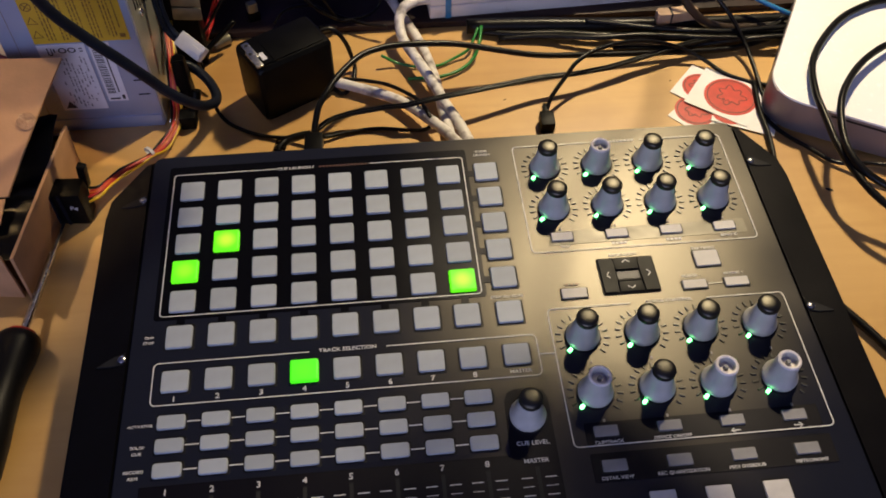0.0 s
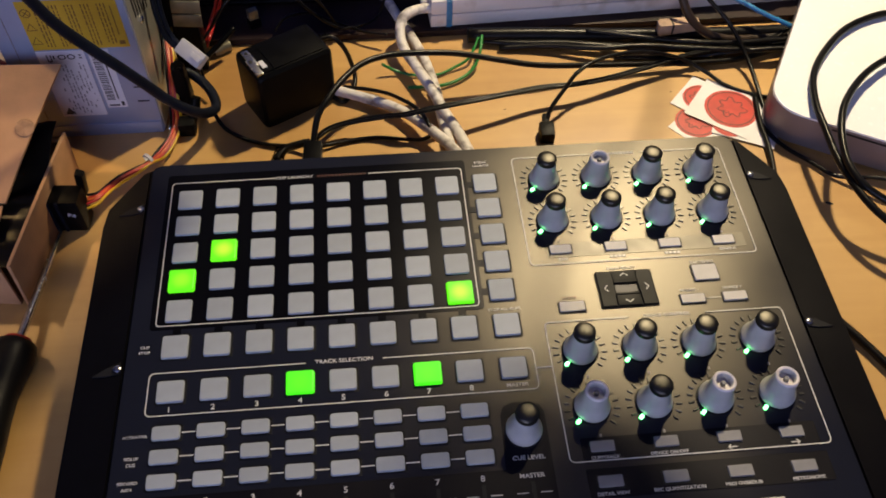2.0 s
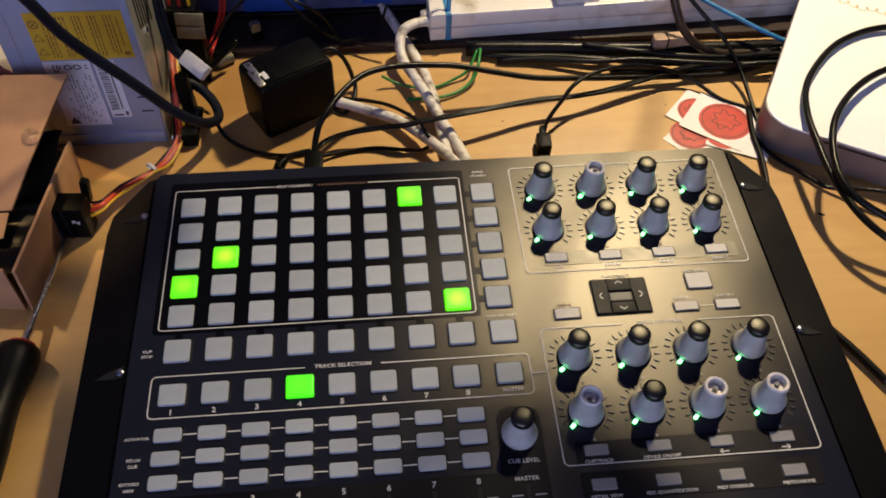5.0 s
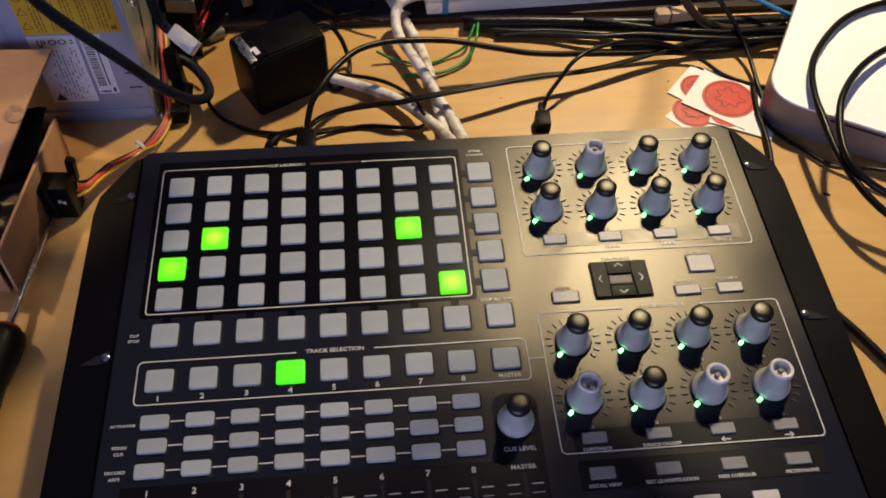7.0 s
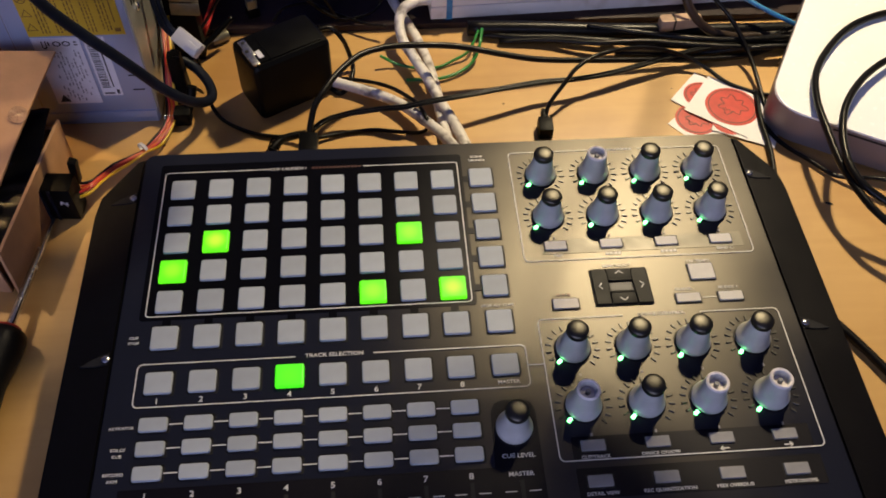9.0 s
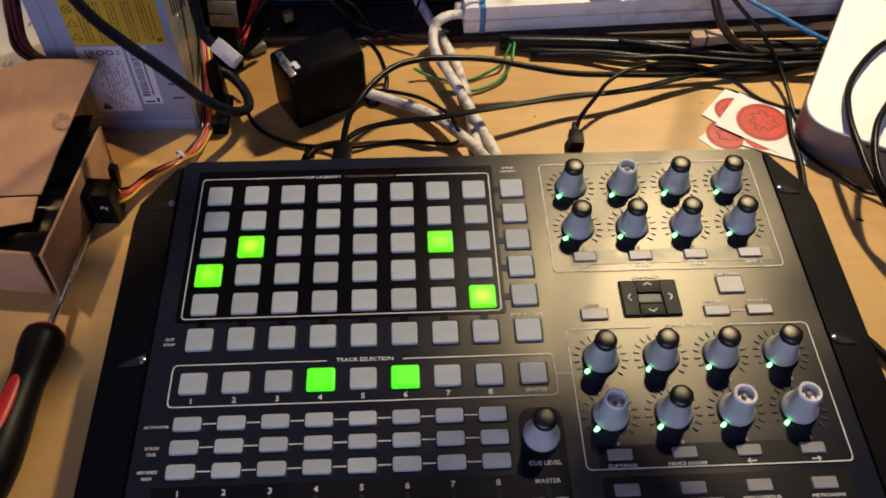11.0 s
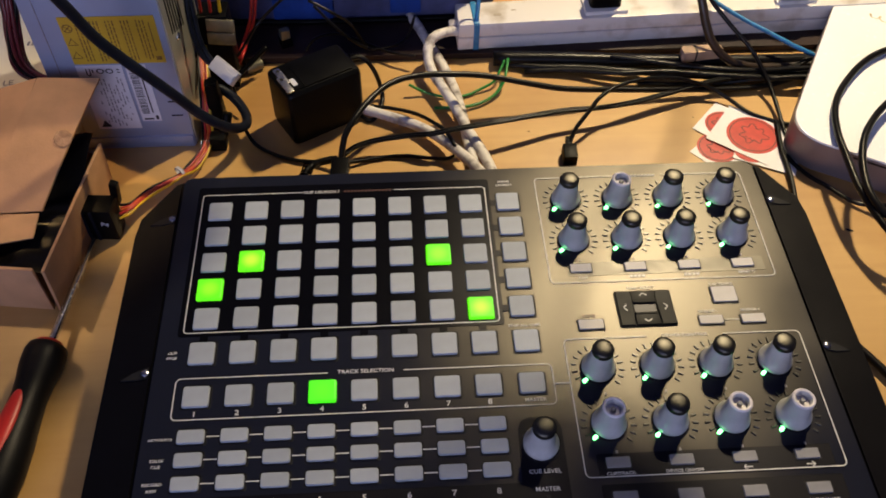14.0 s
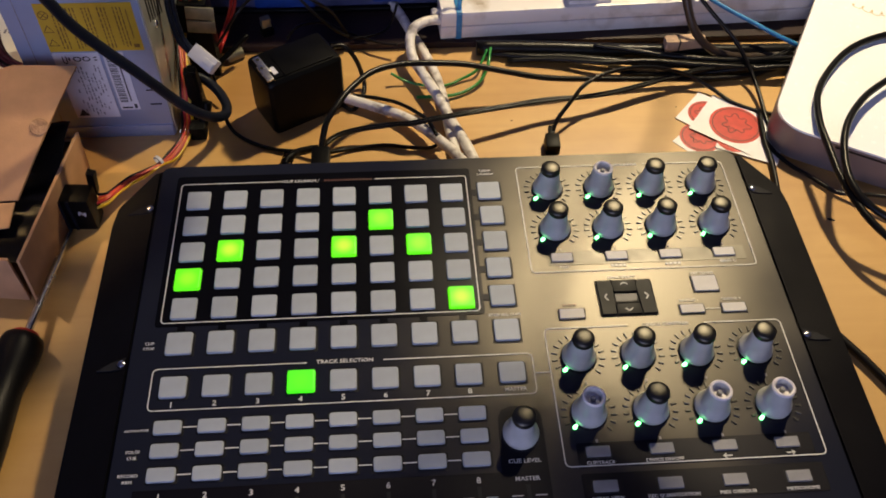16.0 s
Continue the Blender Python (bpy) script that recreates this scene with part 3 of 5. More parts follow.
        ob["label"] = "glowing green shell over a lit key"
        LIT[k] = ob

    for k, hot in ((("clip", 2, 1), True), (("clip", 3, 0), False), (("clip", 4, 7), True), (("track", 3), False)):
        light(k, hot)
    for k in (("stop", 6), ("track", 6), ("act", 6), ("clip", 0, 6), ("clip", 1, 6), ("clip", 2, 6), ("clip", 3, 5), ("clip", 4, 5), ("stop", 5), ("track", 5), ("act", 5), ("clip", 0, 5), ("clip", 1, 5), ("clip", 2, 4)):
        light(k, k == ("clip", 2, 4))

    # small flat buttons in dark wells
    def flat(x0, x1, y0, y1, mat, h=0.0012):
        cx, cy = (x0 + x1) / 2, (y0 + y1) / 2
        well = part("button_well", prism(round_rect(x0 - cx - 0.0008, x1 - cx + 0.0008, y0 - cy - 0.0008, y1 - cy + 0.0008, 0.0008, 2), -0.001, 0.00025), M_DARK, c, "", pose(cx, cy, HP + 0.0002))
        part("button", prism(round_rect(x0 - cx, x1 - cx, y0 - cy, y1 - cy, 0.0006, 2), -0.001, h, 0.0004), mat, well, "")

    for x in (0.2319, 0.2650, 0.2980, 0.3308):
        flat(x - 0.0064, x + 0.0064, 0.0326, 0.0386, M_BTN)
        flat(x - 0.0062, x + 0.0062, -0.0925, -0.0868, M_DIM)
        flat(x + 0.0005 - 0.0062, x + 0.0005 + 0.0062, -0.1113, -0.1053, M_DIM)
    flat(0.3062, 0.3206, 0.0072, 0.0180, M_BTN)
    flat(0.2244, 0.2388, -0.0082, -0.0017, M_BTN)
    flat(0.2947, 0.3085, -0.0078, -0.0020, M_BTN)
    flat(0.3192, 0.3330, -0.0078, -0.0020, M_BTN)
    for x in (0.2525, 0.2805, 0.3095):
        flat(x - 0.0065, x + 0.0065, -0.1350, -0.1232, M_BTN)
    # four-way bank keys
    bank = part("bank_frame", prism(round_rect(-0.0168, 0.0168, -0.0126, 0.0126, 0.0012), -0.001, 0.0006, 0.0003), M_DARK, c, "black four-way key", pose(0.2650, 0.0049, HP))
    bx, by, ix, iy = 0.0160, 0.0119, 0.0068, 0.0035
    for q in (((-bx, -by), (-ix - 0.001, -by), (-ix, by - 0.004), (-ix - 0.001, by), (-bx, by)), ((ix + 0.001, -by), (bx, -by), (bx, by), (ix + 0.001, by), (ix, by - 0.004)), ((-ix, iy), (ix, iy), (ix + 0.0004, by), (-ix - 0.0004, by)), ((-ix - 0.0004, -by), (ix + 0.0004, -by), (ix, -iy), (-ix, -iy))):
        part("bank_key", prism(list(q), 0.0003, 0.0017, 0.0004), M_BANK, bank)
    part("bank_floor", prism(round_rect(-ix + 0.0006, ix - 0.0006, -iy + 0.0004, iy - 0.0004, 0.0005, 2), 0.0004, 0.0008), M_INSET, bank, "black floor of the key")
    for y0, y1 in ((iy - 0.0002, iy + 0.0012), (-iy - 0.0012, -iy + 0.0002)):
        part("bank_lip", box(-ix, ix, min(y0, y1), max(y0, y1), 0.0010, 0.0021, 0.0003), M_BANK, bank)
    for dx, dy, a in ((0, 0.0090, 0), (0, -0.0090, 180), (-0.0118, 0, 90), (0.0118, 0, 270)):
        part("printed_chevron", line_path([(-0.0022, -0.0008), (0, 0.0010), (0.0022, -0.0008)], 0.0006, 0.0018), M_PRINT, bank, "", pose(dx, dy, 0, 0, 0, a))
    # knobs
    body = mesh_of("knob", lathe([(0.0087, 0.0), (0.0093, 0.0006), (0.0095, 0.0026), (0.0092, 0.0037), (0.0085, 0.0048), (0.0077, 0.0064), (0.0070, 0.0090), (0.0064, 0.0125), (0.0058, 0.0168), (0.0055, 0.0177), (0.0050, 0.0180), (0.0, 0.0180)], 32))
    bare = mesh_of("bare_knob", lathe([(0.0087, 0.0), (0.0093, 0.0006), (0.0095, 0.0026), (0.0092, 0.0037), (0.0085, 0.0048), (0.0077, 0.0064), (0.0070, 0.0090), (0.0065, 0.0135), (0.0060, 0.0176), (0.0058, 0.0183), (0.0052, 0.0187), (0.0044, 0.0185), (0.0040, 0.0176), (0.0036, 0.0148), (0.0, 0.0145)], 32))
    rim = mesh_of("socket_rim", lathe([(0.0060, 0.0174), (0.0061, 0.0183), (0.0054, 0.0190), (0.0045, 0.0187), (0.0041, 0.0175), (0.0037, 0.0150), (0.0, 0.0147)], 32))
    stem = mesh_of("stem", lathe([(0.0014, 0.0144), (0.0014, 0.0166), (0.0010, 0.0170), (0.0, 0.0170)], 12))
    cap = mesh_of("cap", lathe([(0.0057, 0.0167), (0.0060, 0.0172), (0.0060, 0.0194), (0.0059, 0.0200), (0.0055, 0.0205), (0.0042, 0.0211), (0.0022, 0.0215), (0.0, 0.0216)], 28))
    foot = mesh_of("knob_foot", lathe([(0.0103, 0.0), (0.0103, 0.0003), (0.0094, 0.0005), (0.0, 0.0005)], 32))
    tick = mesh_of("ring_tick", box(-0.0016, 0.0016, -0.00062, 0.00062, 0.0, 0.0007, 0.0002, 1))
    led = mesh_of("led", prism(round_rect(-0.0014, 0.0014, -0.0009, 0.0009, 0.0004, 2), 0, 0.0008, 0.0002))
    for r, y in enumerate(KNOB_Y):
        for i, x in enumerate(KNOB_X):
            is_bare = (r, i) in ((0, 1), (3, 0), (3, 2), (3, 3))
            k = piece("knob", bare if is_bare else body, M_KNOB, c, "", pose(x, y, HP))
            if is_bare:
                k["label"] = "grey knob without its cap"
                piece("socket_rim", rim, M_SOCKET, k)
                piece("stem", stem, M_DIM, k)
            else:
                piece("cap", cap, M_CAP, k, "gloss black cap")
            piece("knob_foot", foot, M_DARK, k)
            for j in range(1, 15):
                a = radians(225 - 270 * j / 14)
                piece("ring_tick", tick, M_TICK, k, "", pose(0.0133 * math.cos(a), 0.0133 * math.sin(a), 0, 0, 0, math.degrees(a)))
            piece("led", led, M_LED, k, "lit green indicator", pose(-0.0084, -0.0078, 0.0003, 0, 0, 42))
    k = piece("cue_knob", body, M_KNOB, c, "", pose(0.1934, -0.0775, HP))
    piece("cap", cap, M_CAP, k, "gloss black cap")
    piece("knob_foot", foot, M_DARK, k)
    # fader slots and scales
    for x in COLS + [0.1940]:
        slot = part("fader_slot", strokes([(-0.0010, 0.0010, -0.060, 0)], 0.0003), M_DARK, c, "", pose(x, -0.1050, HP))
        rects = []
        for j in range(9):
            h = 0.00045 if j % 2 == 0 else 0.00025
            rects += [(-0.0088, -0.0030, -0.0058 - 0.0045 * j - h / 2, -0.0058 - 0.0045 * j + h / 2), (0.0030, 0.0088, -0.0058 - 0.0045 * j - h / 2, -0.0058 - 0.0045 * j + h / 2)]
        part("fader_scale", strokes(rects, 0.0004), M_PRINT, slot)
    return c


make_controller()


# ---- the power supply ----
def make_power_supply():
    t = thing("power_supply", (-0.0690, 0.201, 0), "bluish grey steel computer power supply standing on end", "power supply")
    w2, d, h = 0.0438, 0.088, 0.150
    part("housing", box(-w2, w2, 0, d, 0, h, 0.0012), M_PSU, t)
    part("front_lip", box(-w2 + 0.001, w2 - 0.001, -0.0009, 0.001, 0.0, 0.0105, 0.0004), M_PSU, t)
    part("side_plate", box(w2 - 0.0005, w2 + 0.0007, 0.002, d, 0.002, h - 0.002), M_PSUSIDE, t, "bare zinc side plate")
    part("edge_seam", box(-w2 + 0.0095, -w2 + 0.0101, -0.0003, 0.001, 0.012, h - 0.002), M_INKGREY, t)
    for i in range(6):
        part("vent_slot", box(w2 + 0.0003, w2 + 0.0010, 0.012 + 0.006 * i, 0.0145 + 0.006 * i, 0.092 - 0.003 * i, 0.130 - 0.002 * i), M_DARK, t)
    for z in (0.030, 0.043):
        part("seam_slot", box(w2 - 0.012, w2 - 0.004, -0.0004, 0.0005, z, z + 0.0009), M_DARK, t)
    part("screw", lathe([(0.003, 0), (0.003, 0.001), (0.002, 0.0016), (0, 0.0017)], 14), M_METAL, t, "", pose(w2 + 0.0006, 0.022, 0.083, 0, 90, 0))

    def sheet(name, x0, x1, z0, z1, mat, label):
        return part(name, box(x0, x1, -0.0005, 0.0002, z0, z1), mat, t, label)

    rng = random.Random(4)

    def print_on(par, rects, mat):
        bm = bmesh.new()
        for x0, x1, z0, z1 in rects:
            v = [bm.verts.new((x, -0.00065, z)) for x, z in ((x0, z0), (x1, z0), (x1, z1), (x0, z1))]
            bm.faces.new(v)
        part("label_print", bm, mat, par)

    ye = sheet("warning_label", -0.0222, 0.0392, 0.0790, 0.1172, M_YELLOW, "yellow paper warning label")
    rects = []
    for col in range(5):
        x = -0.0125 + col * 0.0098
        for line in range(3):
            xx = x + line * 0.0022
            z = 0.114
            while z > 0.083:
                l = rng.uniform(0.0012, 0.0045)
                rects.append((xx, xx + 0.0009, max(0.0815, z - l), z))
                z -= l + 0.0008
    print_on(ye, rects, M_INKBROWN)
    print_on(ye, [(0.0345, 0.0352, 0.089, 0.112), (0.0335, 0.0372, 0.0815, 0.0845)], M_INKBROWN)
    bm = bmesh.new()
    for cz in (0.1085,):
        for i in range(20):
            a, b2 = 2 * math.pi * i / 20, 2 * math.pi * (i + 1) / 20
            q = [bm.verts.new((-0.0178 + r * math.cos(k), -0.00066, cz + r * math.sin(k))) for r, k in ((0.0034, a), (0.0034, b2), (0.0027, b2), (0.0027, a))]
            bm.faces.new(q)
    for s in (1, -1):
        q = [bm.verts.new((-0.0178 + x, -0.00067, 0.1085 + z)) for x, z in ((-0.0022, -0.0018 * s), (-0.0018, -0.0023 * s), (0.0022, 0.0018 * s), (0.0018, 0.0023 * s))]
        bm.faces.new(q)
    for cz in (0.0975, 0.0865):
        ring = [((-0.0036, -0.0026), (-0.0027, -0.0020)), ((0.0036, -0.0026), (0.0027, -0.0020)), ((0.0, 0.0036), (0.0, 0.0024))]
        for i in range(3):
            (a, a2), (b2, b3) = ring[i], ring[(i + 1) % 3]
            q = [bm.verts.new((-0.0178 + x, -0.00066, cz + z)) for x, z in (a, b2, b3, a2)]
            bm.faces.new(q)
    part("warning_sign", bm, M_INKBROWN, ye)
    wh = sheet("rating_label", -0.0222, 0.0082, 0.0195, 0.0775, M_LABEL, "white paper rating label")
    rects = []
    for col in range(9):
        x = -0.0140 + col * 0.0023
        z = 0.068 - rng.uniform(0, 0.004)
        while z > 0.024:
            l = rng.uniform(0.0008, 0.0034)
            if rng.random() < 0.62:
                rects.append((x, x + 0.0010, z - l, z))
            z -= l + 0.0009
    print_on(wh, rects, M_INKGREY)
    bm = bmesh.new()
    bm.faces.new([bm.verts.new((x, -0.00066, z)) for x, z in ((-0.0200, 0.0215), (-0.0125, 0.0215), (-0.0163, 0.0282))])
    part("warning_triangle", bm, M_INK, wh)
    bm = bmesh.new()
    for cx, cz in ((-0.0068, 0.0728), (-0.0008, 0.0728)):
        for i in range(18):
            a, b2 = 2 * math.pi * i / 18, 2 * math.pi * (i + 1) / 18
            bm.faces.new([bm.verts.new((cx + q * 1.25 * math.cos(e), -0.00068, cz + q * math.sin(e))) for q, e in ((0.0022, a), (0.0022, b2), (0.0014, b2), (0.0014, a))])
    for x0, x1, z0, z1 in ((-0.0165, -0.0157, 0.0695, 0.0752), (-0.0141, -0.0133, 0.0695, 0.0752), (-0.0157, -0.0141, 0.0688, 0.0700), (-0.0125, -0.0114, 0.0715, 0.0745), (0.0040, 0.0062, 0.0712, 0.0722), (0.0040, 0.0062, 0.0735, 0.0745)):
        bm.faces.new([bm.verts.new((x, -0.00069, z)) for x, z in ((x0, z0), (x1, z0), (x1, z1), (x0, z1))])
    part("approval_mark", bm, M_INK, wh)
    bc = sheet("barcode_label", 0.0105, 0.0240, 0.0260, 0.0775, M_LABEL, "white paper bar code label")
    rects = []
    z = 0.074
    while z > 0.033:
        l = rng.uniform(0.0003, 0.0011)
        rects.append((0.0120, 0.0175, z - l, z))
        z -= l + rng.uniform(0.0004, 0.001)
    rects += [(0.0190, 0.0200, 0.034, 0.070), (0.0205, 0.0225, 0.0275, 0.0315), (0.0120, 0.0190, 0.0275, 0.0290)]
    print_on(bc, rects, M_INK)


make_power_supply()


# ---- the cardboard box ----
def make_carton():
    t = thing("cardboard_box", (-0.0970, 0.0545, 0), "opened brown cardboard box holding black film, lid raised", "box", turn=-7.5)
    L, W, H, k = 0.110, 0.15, 0.0415, 0.0022
    part("side_wall", box(-k, 0, 0, L, 0, H, 0.0006), M_CARD, t, "", pose(0.003, 0, 0, 0, 3.5, 0))
    part("front_wall", box(-W, -k, 0, k, 0, H, 0.0006), M_CARD, t)
    part("back_wall", box(-W, -k, L - k, L, 0, H - 0.008, 0.0006), M_CARD, t)
    part("bottom", box(-W, -k, k, L - k, 0.0005, k), M_CARD, t)
    # crumpled black film inside
    bm = bmesh.new()
    nx, ny = 26, 30
    grid = []
    for j in range(ny + 1):
        row = []
        for i in range(nx + 1):
            x, y = -W + 0.001 + (W - k + 0.0035) * i / nx, k + 0.001 + (L - 2 * k - 0.002) * j / ny
            edge = min(i, nx - i, j, ny - j) / 4
            z = 0.035 + 0.006 * noise.noise(Vector((x * 28, y * 22, 1))) + 0.004 * noise.noise(Vector((x * 90, y * 70, 4)))
            z += 0.016 * max(0.0, (j / ny - 0.62) / 0.38) * max(0.0, (i / nx - 0.6) / 0.4)
            row.append(bm.verts.new((x, y + (0.004 if j == ny else 0.0), min(z, 0.0385 + 0.035 * max(0.0, j / ny - 0.66)))))
        grid.append(row)
    for j in range(ny):
        for i in range(nx):
            bm.faces.new((grid[j][i], grid[j][i + 1], grid[j + 1][i + 1], grid[j + 1][i])).smooth = True
    part("black_film", bm, M_BAG, t, "crumpled gloss black film")

    def board(name, quad, thick=0.0018, label="", bend=0.0):
        """A board through four corners, in the box's space, softly bowed."""
        a, b2, c2, d2 = [Vector(q) for q in quad]
        nrm = (b2 - a).cross(d2 - a).normalized()
        bm = bmesh.new()
        n = 8
        rows = []
        for s in (1, 0):
            rows.append([[bm.verts.new((a * (1 - u) * (1 - v) + b2 * u * (1 - v) + c2 * u * v + d2 * (1 - u) * v) + nrm * (thick * (s - 1) + bend * math.sin(math.pi * v))) for u in [i / n for i in range(n + 1)]] for v in [j / n for j in range(n + 1)]])
        up, lo = rows
        for j in range(n):
            for i in range(n):
                bm.faces.new((up[j][i], up[j][i + 1], up[j + 1][i + 1], up[j + 1][i]))
                bm.faces.new((lo[j][i], lo[j + 1][i], lo[j + 1][i + 1], lo[j][i + 1]))
        for i in range(n):
            bm.faces.new((lo[0][i], lo[0][i + 1], up[0][i + 1], up[0][i]))
            bm.faces.new((up[n][i], up[n][i + 1], lo[n][i + 1], lo[n][i]))
            bm.faces.new((up[i][0], up[i + 1][0], lo[i + 1][0], lo[i][0]))
            bm.faces.new((lo[i][n], lo[i + 1][n], up[i + 1][n], up[i][n]))
        return part(name, smooth(bm, 50), M_CARD, t, label)

    inv = (pose(-0.0970, 0.0545, 0, 0, 0, -7.5)).inverted()

    def local(*p):
        return tuple(inv @ Vector(p))

    lid = board("lid", [local(-0.138, 0.100, 0.0440), local(-0.1025, 0.1010, 0.0440), local(-0.0715, 0.1850, 0.0800), local(-0.1125, 0.1870, 0.0800)], 0.0018, "raised brown lid", 0.002)
    board("lid_fold", [local(-0.255, 0.105, 0.0430), local(-0.1385, 0.1000, 0.0438), local(-0.1130, 0.1870, 0.0798), local(-0.225, 0.180, 0.0500)], 0.0018, "creased outer part of the lid")
    tuck = board("tuck_flap", [local(-0.185, 0.0985, 0.0425), local(-0.1040, 0.0995, 0.0425), local(-0.1045, 0.0815, 0.0400), local(-0.185, 0.0670, 0.0395)], 0.0010, "folded tuck flap")
    part("tape_bit", lathe([(0.0060, 0), (0.0058, 0.0002), (0, 0.0002)], 14), material("clear_tape", (0.33, 0.19, 0.11), 0.22, 0, 0.35, 140, 0.6, 300), t, "shiny bit of clear tape", Matrix.Translation(inv @ Vector((-0.0915, 0.1440, 0.0652))) @ pose(0, 0, 0, 23, 0, 15))


make_carton()


# ---- white packing card behind the box ----
def make_card():
    t = thing("printed_carton", (-0.20, 0.26, 0), "white printed carton with dark letters behind the power supply", "carton")
    part("carton_body", box(-0.10, 0.076, -0.048, 0.16, 0, 0.026, 0.0015), material("coated_white_card", (0.72, 0.68, 0.60), 0.5, 0, 0.06, 30), t)
    lettering("carton_legend", "M 4", 0.011, M_INKGREY, t, pose(0.0365, -0.029, 0.0262, 0, 0, 6))
    lettering("carton_legend", "LE", 0.008, M_INKGREY, t, pose(0.0345, -0.014, 0.0262, 0, 0, 6))
    for x, y, l in ((0.030, -0.041, 0.016), (0.046, 0.030, 0.016)):
        part("carton_print", strokes([(x - l / 2 + l * i / 5, x - l / 2 + l * (i + 0.6) / 5, y, y + 0.005) for i in range(5)], 0.0261), M_INKGREY, t)


make_card()


# ---- the plug-in adapter ----
def make_adapter():
    t = thing("plug_in_adapter", (0.0490, 0.1940, 0), "black plug-in power adapter lying with its prongs showing", "adapter", turn=30)
    body = part("adapter_body", box(0, 0.060, 0, 0.038, 0, 0.050, 0.006, 3), M_BLACK, t)
    part("top_plate", box(0.006, 0.054, 0.004, 0.033, 0.0485, 0.0508, 0.0006), material("scuffed_black", (0.003, 0.003, 0.0034), 0.42, 0, 0.4, 60, spec=0.07), t)
    for x, y in ((0.0050, 0.0205), (0.0035, 0.0110)):
        pr = part("prong", box(-0.0085, 0.0085, -0.0026, 0.0026, -0.0008, 0.0008, 0.0005), M_METAL, t, "bright steel prong", pose(x, y, 0.0519, 0, 5, -88))
        part("prong_hole", lathe([(0.0014, -0.0010), (0.0014, 0.00095), (0, 0.00095)], 12), M_DARK, pr, "", pose(-0.0055, 0, 0))
    part("small_label", box(0.0085, 0.0120, 0.0080, 0.0160, 0.0507, 0.0511), M_LABEL, t, "tiny white label")
    for x in (0.0060, 0.0150):
        part("moulded_rib", box(x, x + 0.0010, 0.003, 0.026, 0.0500, 0.0514, 0.0003), M_BLACK, t)


make_adapter()


# ---- the dark board and the power strip ----
tagged(part("back_board", box(-0.02, 0.62, 0.292, 0.336, 0.0, 0.006, 0.001), M_BOARD), "dark brown stained board under the power strip", "board")


def make_strip():
    ang = math.degrees(math.atan2(0.014, 0.29))
    t = thing("power_strip", (0.1765, 0.2960, 0.006), "aged white multi-socket power strip with black plugs", "power strip", turn=ang)
    d, h, l = 0.030, 0.0245, 0.42
    part("strip_base", box(0, l, 0, d, 0, 0.0112, 0.0012), M_STRIP, t)
    part("strip_cover", box(0.0004, l - 0.0004, 0.0005, d - 0.0005, 0.0116, h, 0.0015), M_STRIP, t)
    part("cable_gland", lathe([(0.0050, 0), (0.0058, 0.002), (0.0058, 0.006), (0.0050, 0.007)], 14), M_WHITECAB, t, "", pose(-0.006, 0.0150, 0.013, 0, 90, 0))
    for x in (0.122, 0.282):
        s = part("socket", box(x - 0.0175, x + 0.0175, 0.0045, d - 0.001, h - 0.001, h + 0.0030, 0.0008), M_STRIP, t)
        part("socket_plug", prism(round_rect(x - 0.013, x + 0.013, 0.009, d - 0.003, 0.004), h + 0.0030, h + 0.032, 0.002, 2, 0.1), M_BLACK, s, "black mains plug")
    tie = part("blue_tie", box(0.0125, 0.0172, -0.0008, 0.0000, 0.0, h, 0.0002), M_BLUEW, t, "light blue cable tie")
    part("tie_top", box(0.0125, 0.0172, 0.0, d, h, h + 0.0008, 0.0002), M_BLUEW, tie)
    part("tie_tail", tube([(0.0149, 0.004, h + 0.001), (0.0165, 0.010, h + 0.010), (0.0185, 0.018, h + 0.028), (0.0190, 0.02, h + 0.045)], 0.0018, 6, 4, 0.5), M_BLUEW, tie)
    part("scuff", strokes([(0.030, 0.036, 0.010, 0.013), (0.045, 0.049, 0.016, 0.0175)], h + 0.00005, 0.0001), material("brown_scuff", (0.42, 0.36, 0.28), 0.6), t)


make_strip()


# ---- blue holdall behind ----
def make_holdall():
    t = thing("blue_holdall", (0.07, 0.340, 0), "navy fabric holdall with royal blue panels", "bag")
    part("bag_body", box(-0.115, 0.14, 0.0, 0.12, 0.0, 0.13, 0.012, 3), M_BLUECLOTH, t)
    for x0, x1, z0 in ((-0.045, 0.005, 0.010), (0.052, 0.078, 0.014)):
        part("blue_panel", box(x0, x1, -0.004, 0.004, z0, 0.122, 0.002), M_BLUEBRIGHT, t, "royal blue fabric panel")
    part("bag_piping", tube([(-0.11, -0.002, 0.008), (0.0, -0.003, 0.007), (0.135, -0.002, 0.008)], 0.003, 8), M_BLACK, t)


make_holdall()


